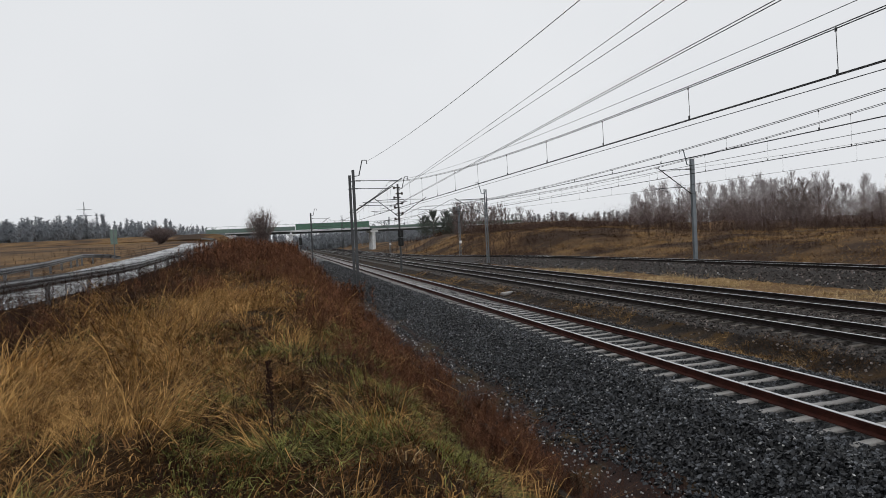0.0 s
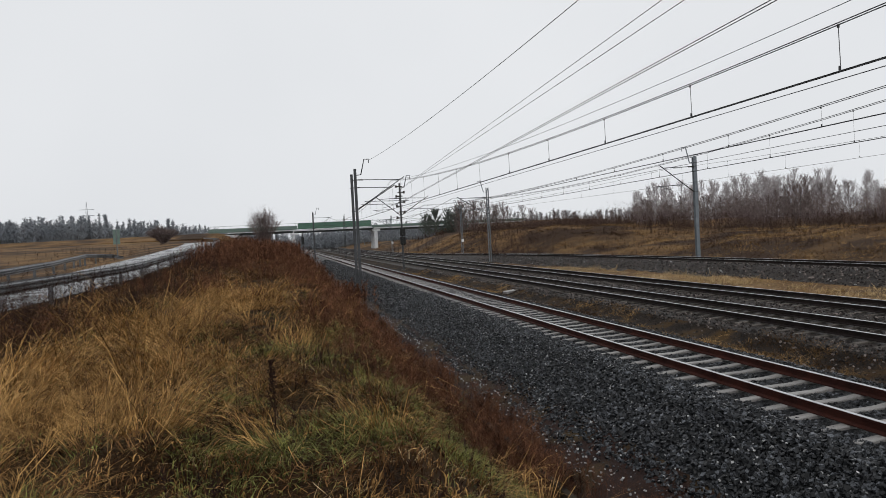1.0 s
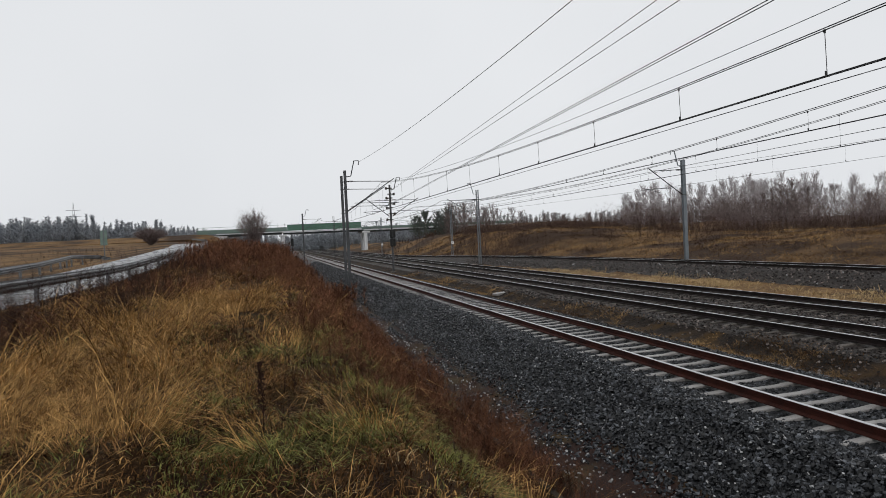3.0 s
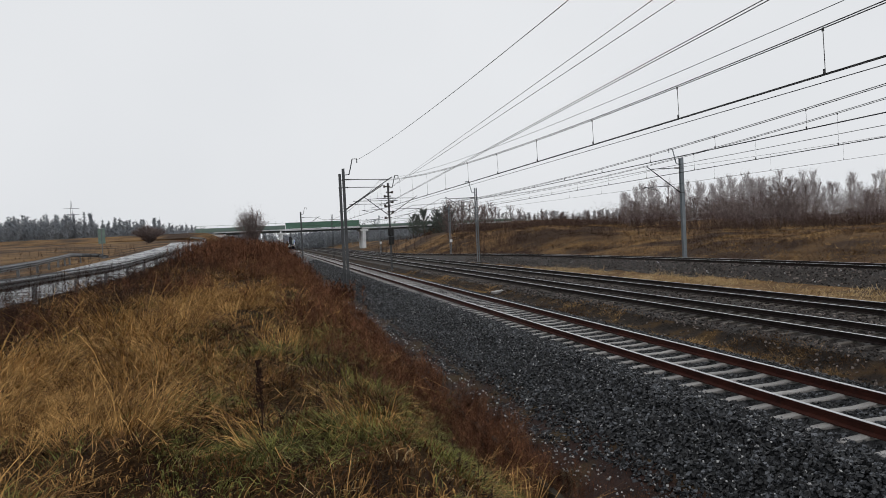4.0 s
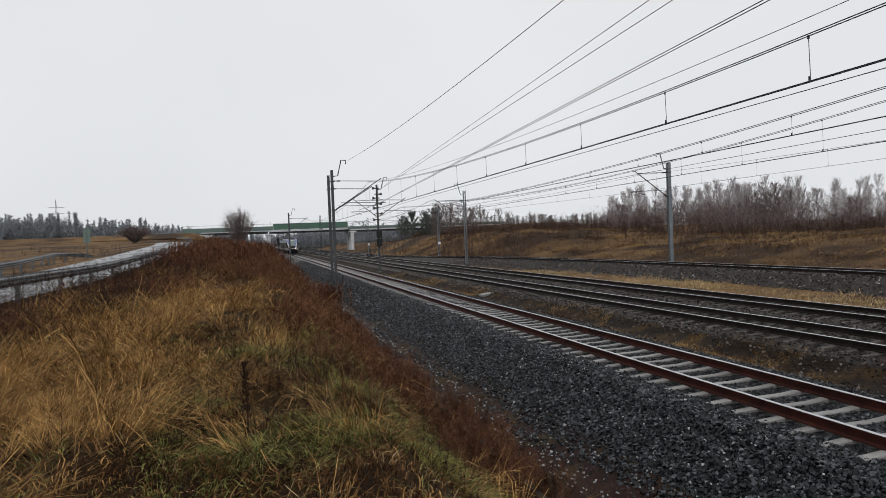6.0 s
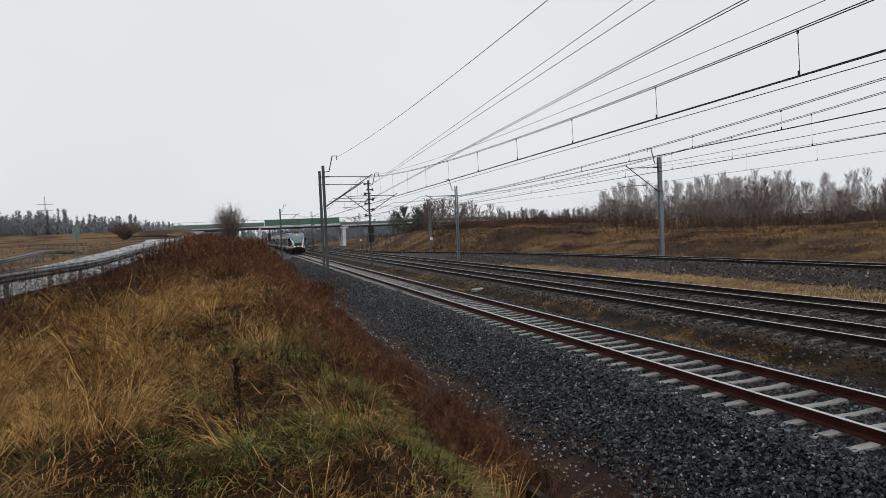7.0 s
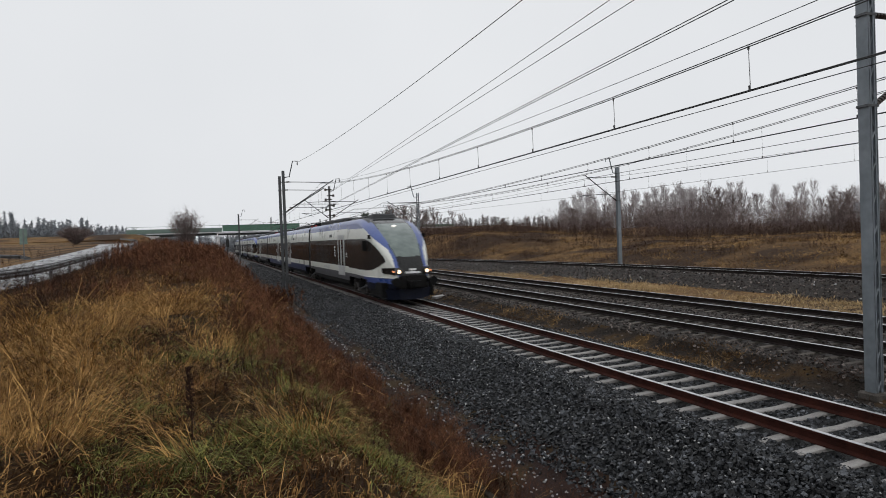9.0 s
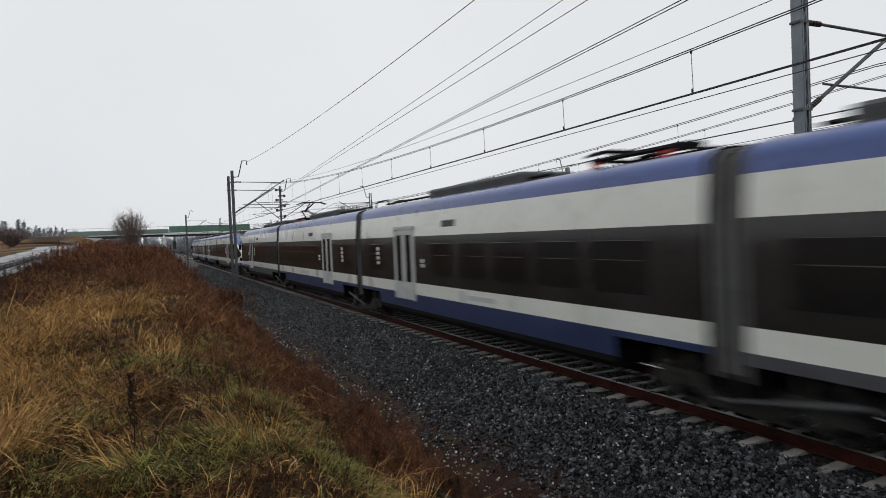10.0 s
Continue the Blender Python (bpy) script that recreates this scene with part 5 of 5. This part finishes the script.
# rougher growth behind and beside the eye
b, turn, tall = tufts(900, 18, -6.0, 3.2, -9, 3.2, 1.0, 0.16, lambda x, y: np.clip(0.6 + 0.5 * np.sin(1.3 * x + y), 0.1, 1))
m = len(b)
blades("dead_grass", b, 0.3 * tall * rng.uniform(0.4, 1.2, m), np.full(m, 0.008), rng.uniform(0.3, 0.97, m), rng.uniform(0.2, 1.1, m), turn + rng.normal(0, 0.8, m), "brown_blade", "matted dead grass behind the viewpoint")
b, turn, tall = tufts(420, 18, -5.0, 2.8, -9, 3.2, 1.0, 0.16, lambda x, y: np.clip(0.4 + 0.6 * np.sin(1.7 * x - 0.8 * y), 0.05, 1))
m = len(b)
blades("green_grass", b, 0.22 * tall * rng.uniform(0.4, 1.2, m), np.full(m, 0.008), rng.uniform(0.3, 0.97, m), rng.uniform(0.2, 1.1, m), turn + rng.normal(0, 0.8, m), "grass", "short damp green grass behind the viewpoint")
x, y = spread(5200, 4.9, 7.5, -10, 3.0, 1.0)
stones("ballast_stones", x, y, np.full(len(x), 0.075), "stone", "loose dark ballast stones beside the viewpoint")

# one dark seed stalk near the eye, and a few pale straws
stalk = thing("dock_stalk", "single dark brown dead dock stalk standing in the grass", "plant", at=pose(-0.135, 5.35, float(land(-0.135, 5.35)) - 0.02))
Geo().tube([(0, 0, 0), (0.01, 0.01, 0.3), (-0.012, 0, 0.62)], 0.006, 6, 0.003).tube([(0.005, 0, 0.22), (-0.05, 0.02, 0.42)], 0.004, 5, 0.002).part("stem", "twig_dark", stalk)
seeds = Geo()
for k in range(150):
    h = 0.28 + 0.36 * rng.uniform()
    c = Vector((rng.normal(-0.003, 0.013), rng.normal(0, 0.013), h))
    e = Vector(rng.normal(size=3)) * 0.008
    seeds.tube([c - e, c + e], 0.006, 4, 0.002)
seeds.part("seed_head", "twig_dark", stalk, "dark crumbled seed head")

# edge of the drainage channel at the foot of the bank
kerb = thing("drain_edge", "mossy concrete channel edge along the foot of the bank", "drain", kind="structure")
y = 4.0
while y < 40:
    xx = float(np.interp(y, [-40, 20, 50], [3.7, 3.5, 3.9])) + 0.12
    Geo().box(xx - 0.06, y, -1.15, xx + 0.05, y + 0.97, -0.76 + 0.025 * math.sin(2 * y)).part("kerb_stone", "kerb", kerb, bevel=0.01)
    y += 1.0

slab = thing("concrete_slab", "pale concrete slab lying between the tracks", "slab", at=pose(12.5, 34.2, -0.46, 3, -4, 15))
Geo().box(-0.75, -0.2, 0, 0.75, 0.2, 0.13).part("slab", "sleeper", slab, bevel=0.015)

# signal on the mast between the tracks
signal = thing("railway_signal", "black colour-light signal heads on the mast between the tracks", "signal", at=pose(11.95, 65.2, 0))
for z0 in (2.15, 3.05):
    head = Geo().box(-0.28, -0.14, z0, 0.28, 0.1, z0 + 0.82).part("signal_head", "black", signal, bevel=0.05)
    for q in (0.2, 0.42, 0.64):
        Geo().tube([(0, -0.14, z0 + q), (0, -0.34, z0 + q + 0.02)], 0.09, 10).part("hood", "black", head)
Geo().box(-0.1, 0.1, 2.2, 0.1, 0.3, 2.3).box(-0.1, 0.1, 3.6, 0.1, 0.3, 3.7).part("bracket", "dark_steel", signal)
far_signal = thing("railway_signal", "dark signal head on a grey post near the bridge", "signal", at=pose(5.1, 168, -0.9))
Geo().tube([(0, 0, 0), (0, 0, 6.3)], 0.1, 8).part("post", "dark_steel", far_signal)
far_head = Geo().box(-0.35, -0.2, 3.3, 0.35, -0.1, 5.2).part("signal_head", "black", far_signal, bevel=0.04)
for q in (3.7, 4.25, 4.8):
    Geo().tube([(0, -0.2, q), (0, -0.42, q + 0.02)], 0.12, 10).part("hood", "black", far_head)
for mx, my, mz in ((26.5, 94.8, 1.55), (22.5, 135.3, 1.5)):
    sg = thing("mast_sign", "small white square sign fixed to a mast", "sign", at=pose(mx, my, mz))
    Geo().box(-0.2, -0.14, 0.2, 0.2, -0.1, 0.6).part("plate", "sign_white", sg, bevel=0.01)

# ---------------------------------------------------------------- trees and scrub


def crown(name, limbs, twig, width, mat, parent, label="", droop=0.0):
    """Fine twigs along the outer parts of limbs, as thin slivers."""
    A, B = [], []
    for p, q in limbs:
        p, q = np.array(p), np.array(q)
        ln = np.linalg.norm(q - p)
        k = int(twig * (0.5 + ln))
        t = rng.uniform(0.15, 1.0, (k, 1))
        a = p + (q - p) * t
        d = (q - p) / ln * 0.6 + rng.normal(0, 0.6, (k, 3)) + np.array([0, 0, 0.35 - droop])
        A.append(a)
        B.append(a + d * rng.uniform(0.25, 0.9, (k, 1)) * (0.4 + 0.25 * ln))
    a, b = np.concatenate(A), np.concatenate(B)
    s = rng.normal(size=a.shape)
    s = s / np.linalg.norm(s, axis=1)[:, None] * width * rng.uniform(0.5, 1.2, (len(a), 1))
    vs = np.stack([a - s, a + s, b], 1).reshape(-1, 3)
    ob = bulk(name, vs, np.arange(len(vs)).reshape(-1, 3), mat, label, "", parent=parent)
    del ob["kind"]
    return ob


def bare_tree(label, height, spread_out, limbs, twig, width, mat_twig, trunk_r, mat_trunk="bark", low=0.3, name="bare_tree", leaves="fine leafless twigs"):
    t = thing(name, label, "tree", "trees")
    bend = [rng.normal(0, 0.02 * height) for _ in range(2)]
    pts = [(0, 0, -0.3), (bend[0] * 0.3, bend[1] * 0.3, height * 0.35), (bend[0], bend[1], height * 0.7), (bend[0] * 1.4, bend[1] * 1.2, height * 0.97)]
    g = Geo().tube(pts, trunk_r, 6, trunk_r * 0.15)
    L = []
    for k in range(limbs):
        f = low + (0.95 - low) * (k + 0.5) / limbs
        z = height * f
        x, y = np.interp(z, [p[2] for p in pts], [p[0] for p in pts]), np.interp(z, [p[2] for p in pts], [p[1] for p in pts])
        a = k * 2.4 + rng.uniform(-0.4, 0.4)
        r = spread_out * (1.15 - 0.85 * f) * rng.uniform(0.6, 1.2)
        tip = (x + math.cos(a) * r, y + math.sin(a) * r, min(height, z + height * rng.uniform(0.12, 0.3)))
        mid = (x + math.cos(a) * r * 0.5, y + math.sin(a) * r * 0.5, z + (tip[2] - z) * 0.35)
        g.tube([(x, y, z), mid, tip], trunk_r * 0.22 * (1.2 - f), 4, trunk_r * 0.06)
        L += [((x, y, z), mid), (mid, tip)]
    g.part("trunk", mat_trunk, t, "bare trunk with limbs")
    L.append((pts[2], pts[3]))
    crown("crown", L, twig, width, mat_twig, t, leaves)
    return t


def plant(kinds, places):
    """Sets one tree of each place; the first of a kind is moved, the rest are copies."""
    used = set()
    for i, (x, y, s) in enumerate(places):
        k = i % len(kinds)
        at = pose(x, y, float(land(x, y)) - 0.1, 0, 0, rng.uniform(0, 360))
        if k in used:
            ob = copy_thing(kinds[k], at)
        else:
            ob = kinds[k]
            ob.matrix_basis = at
            used.add(k)
        ob.scale = (s, s, s)


def grove(n, r0, r1, d0, d1, s0, s1):
    """Places between two bearings (x over y), d metres off."""
    out = []
    for _ in range(n):
        r, d = rng.uniform(r0, r1), rng.uniform(d0, d1)
        y = d / math.hypot(1, r)
        out.append((r * y, y, rng.uniform(s0, s1)))
    return out


birches = [bare_tree("pale leafless birch in the wood beyond the tracks", 8.2, 1.5, 20, 85, 0.006, "twig_grey", 0.05, "twig_grey", low=0.3) for _ in range(5)]
plant(birches, grove(70, 0.58, 0.88, 116, 150, 0.6, 0.92) + grove(80, 0.84, 1.9, 105, 135, 0.62, 0.95))
browns = [bare_tree("brown leafless alder in the wood beyond the tracks", 7.4, 1.8, 18, 85, 0.008, "twig_brown", 0.06, low=0.12) for _ in range(4)]
plant(browns, grove(64, 0.85, 1.9, 92, 118, 0.6, 0.9) + grove(18, 0.27, 0.36, 150, 175, 0.8, 1.1) + grove(24, 0.58, 0.85, 105, 130, 0.35, 0.6))
singles = [bare_tree("lone leafless tree on the skyline", 8.6, 2.3, 18, 34, 0.02, "twig_brown", 0.12, low=0.25) for _ in range(3)]
plant(singles, [(0.385 * 170, 170, 1.0), (0.398 * 172, 172, 0.9), (0.44 * 175, 175, 0.8), (0.453 * 178, 178, 0.8), (0.472 * 160, 160, 0.62), (0.52 * 170, 170, 0.7), (0.545 * 172, 172, 0.72), (0.30 * 165, 165, 1.1), (0.325 * 160, 160, 0.9), (0.34 * 158, 158, 0.85), (0.35 * 160, 160, 0.8)])
pines = [bare_tree("dark green pine with a ragged open crown by the bridge", 8.6, 2.7, 20, 60, 0.04, "needle", 0.13, low=0.2, name="pine", leaves="ragged clumps of needles") for _ in range(3)]
plant(pines, grove(13, 0.212, 0.285, 178, 193, 0.55, 1.08))


def fir_wood(places, n, label, mat="far_haze"):
    """Far firs joined: ragged cones of slivers."""
    out = []
    for x, y, sc in places:
        height = 13.0 * sc
        h = rng.uniform(0.05, 1.0, n) ** 0.8
        r = (1.03 - h) * height * 0.2 * rng.uniform(0.4, 1.1, n)
        a = rng.uniform(0, 2 * np.pi, n)
        c = np.array([x, y, float(land(x, y)) - 0.3])
        p = np.stack([np.cos(a) * r * 0.2, np.sin(a) * r * 0.2, h * height], 1) + c
        q = np.stack([np.cos(a) * r, np.sin(a) * r, (h - 0.05 * rng.uniform(0, 1, n)) * height], 1) + c
        sd = rng.normal(size=(n, 3)) * 0.045 * height
        out.append(np.stack([p - sd, p + sd, q], 1))
    vs = np.concatenate(out).reshape(-1, 3)
    return bulk("far_woodland", vs, np.arange(len(vs)).reshape(-1, 3), mat, label, "woodland")


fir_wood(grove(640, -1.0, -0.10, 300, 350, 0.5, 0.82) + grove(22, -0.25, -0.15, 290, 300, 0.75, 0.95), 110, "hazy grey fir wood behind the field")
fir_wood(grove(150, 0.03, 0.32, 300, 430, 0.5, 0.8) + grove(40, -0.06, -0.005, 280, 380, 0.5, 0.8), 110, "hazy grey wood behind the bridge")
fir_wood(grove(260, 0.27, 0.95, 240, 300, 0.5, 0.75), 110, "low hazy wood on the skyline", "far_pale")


def shrub(label, x, y, height, stems, fan, width, mat, lift=0.0):
    """A fan of upright stems from one root, with fine twigs."""
    t = thing("shrub", label, "shrub", at=pose(x, y, float(land(x, y)) - 0.1 + lift))
    g, L = Geo(), []
    for k in range(stems):
        a, r = k * 2.4, fan * math.sqrt((k + 0.5) / stems)
        top = height * (1.05 - 0.35 * (r / fan) ** 2) * rng.uniform(0.85, 1.05)
        mid = (math.cos(a) * r * 0.45, math.sin(a) * r * 0.45, top * 0.5)
        tip = (math.cos(a) * r, math.sin(a) * r, top)
        g.tube([(math.cos(a) * 0.1, math.sin(a) * 0.1, 0), mid, tip], 0.03, 4, 0.006)
        L += [(mid, tip), ((0, 0, 0.2), mid)]
    g.part("stem", mat, t)
    crown("crown", L, 42, width, mat, t, "fine leafless twigs")
    return t


shrub("round leafless shrub on the bank crest", -1.95, 78, 4.2, 60, 1.9, 0.009, "twig_brown", 0.5)
shrub("dark leafless bush beside the road", -0.165 * 150, 150, 3.4, 50, 3.4, 0.04, "twig_brown")


def thicket(n, r0, r1, d0, d1, h0, h1, width, mat, label, fan=0.5):
    r, d = rng.uniform(r0, r1, n), rng.uniform(d0, d1, n)
    d = d + rng.normal(0, 0.06, n) * d0
    k = rng.uniform(0, 1, n) < smooth(r0, r0 + 0.12, r) * smooth(r1 + 0.01, r1 - 0.08, r) * np.clip(0.65 + 0.6 * np.sin(31 * r + 0.3 * d) * np.sin(0.25 * d - 9 * r), 0.1, 1)
    r, d = r[k], d[k]
    n = len(r)
    y = d / np.hypot(1, r)
    return weeds("scrub", r * y, y, rng.uniform(h0, h1, n), 34, np.full(n, width), mat, label, fan, "scrub")


thicket(7500, 0.50, 2.0, 84, 114, 0.6, 2.3, 0.024, "scrub", "dense dark brown scrub below the birch wood")
thicket(3400, 0.22, 0.62, 96, 150, 0.6, 2.2, 0.026, "scrub", "dark brown scrub along the top of the slope")
thicket(1500, 0.26, 0.58, 125, 160, 1.2, 3.2, 0.03, "scrub", "taller brown scrub on the skyline")
thicket(1100, 0.13, 0.28, 130, 195, 0.5, 1.8, 0.04, "scrub", "brown brush on the slope by the bridge")
thicket(1500, 0.24, 0.44, 80, 104, 0.5, 1.2, 0.018, "scrub", "low brown brush on the slope")
thicket(6500, 0.74, 2.0, 94, 128, 2.2, 5.4, 0.019, "twig_brown", "fuzzy brown undergrowth of the wood")
thicket(3600, 0.50, 0.95, 108, 140, 1.6, 4.4, 0.019, "twig_brown", "grey-brown undergrowth of the birch wood")
thicket(1500, 0.45, 1.8, 56, 74, 0.2, 0.6, 0.014, "scrub", "low brown brush behind the branch track")
thicket(5000, -0.05, 0.36, 300, 360, 4.0, 8.0, 0.25, "far_haze", "grey hazy wood behind the bridge")
thicket(9000, -1.0, -0.02, 292, 330, 3.5, 8.5, 0.3, "far_haze", "hazy grey undergrowth of the far wood")
thicket(500, -0.40, -0.16, 60, 130, 0.3, 0.9, 0.02, "scrub", "sparse brown weeds beyond the road")
pylon = thing("power_pylon", "distant grey lattice power pylon above the wood", "pylon", at=pose(-0.262 * 420, 420, 8))
pg = Geo()
for s in (-1, 1):
    pg.tube([(s * 2.2, 0, 0), (s * 0.5, 0, 18), (0, 0, 25)], 0.12, 4)
    pg.tube([(-s * 2.2, 0, 0), (s * 1.4, 0, 8), (-s * 0.9, 0, 14), (s * 0.5, 0, 19)], 0.08, 4)
for z in (17, 20.5):
    pg.tube([(-4, 0, z), (4, 0, z)], 0.12, 4)
pg.part("lattice", "far_haze", pylon)

shed = thing("shed", "long low shed with a grey sheet roof beyond the scrub", "shed", at=pose(92.3, 60.6, float(land(92.3, 60.6)) - 0.2, 0, 0, -52))
Geo().box(-8, -3, 0, 8, 3, 2.75).part("wall", "concrete", shed, "pale rendered wall")
Geo().add([(x, y, z + t) for t in (0.0, 0.12) for x in (-8.4, 8.4) for y, z in ((-3.5, 2.7), (0, 4.2), (3.5, 2.7))],
          [(0, 3, 4, 1), (1, 4, 5, 2), (6, 7, 10, 9), (7, 8, 11, 10), (0, 6, 9, 3), (2, 5, 11, 8), (0, 1, 7, 6), (1, 2, 8, 7), (3, 9, 10, 4), (4, 10, 11, 5)]).part("roof", "zinc", shed, "grey sheet roof")
for k in range(5):
    Geo().box(-6.6 + 2.9 * k, -3.04, 1.2, -5.4 + 2.9 * k, -2.98, 2.1).part("window", "t_glass", shed, bevel=0.01)

sign = thing("road_sign", "grey-green road sign seen from behind on a post", "sign", at=pose(-0.226 * 62, 62, float(land(-0.226 * 62, 62))))
Geo().tube([(0, 0, -0.3), (0, 0, 2.6)], 0.04, 8).part("post", "zinc", sign)
Geo().box(-0.28, -0.02, 1.3, 0.28, 0.0, 2.6).part("panel", "green_rail", sign, bevel=0.006)


def motions():
    """The train runs up the first track towards the eye and past it."""
    rows = [(0.0, 466), (1.0, 418), (2.5, 344), (4.0, 269), (4.5, 244.3), (5.5, 194.3), (7.0, 121.5), (7.5, 96.6), (8.0, 72.0), (8.5, 49.4), (9.0, 28.3), (9.5, 6.7), (10.0, -13.9)]
    walk(train, [(t, pose(T1, y, 0)) for t, y in rows])


motions()
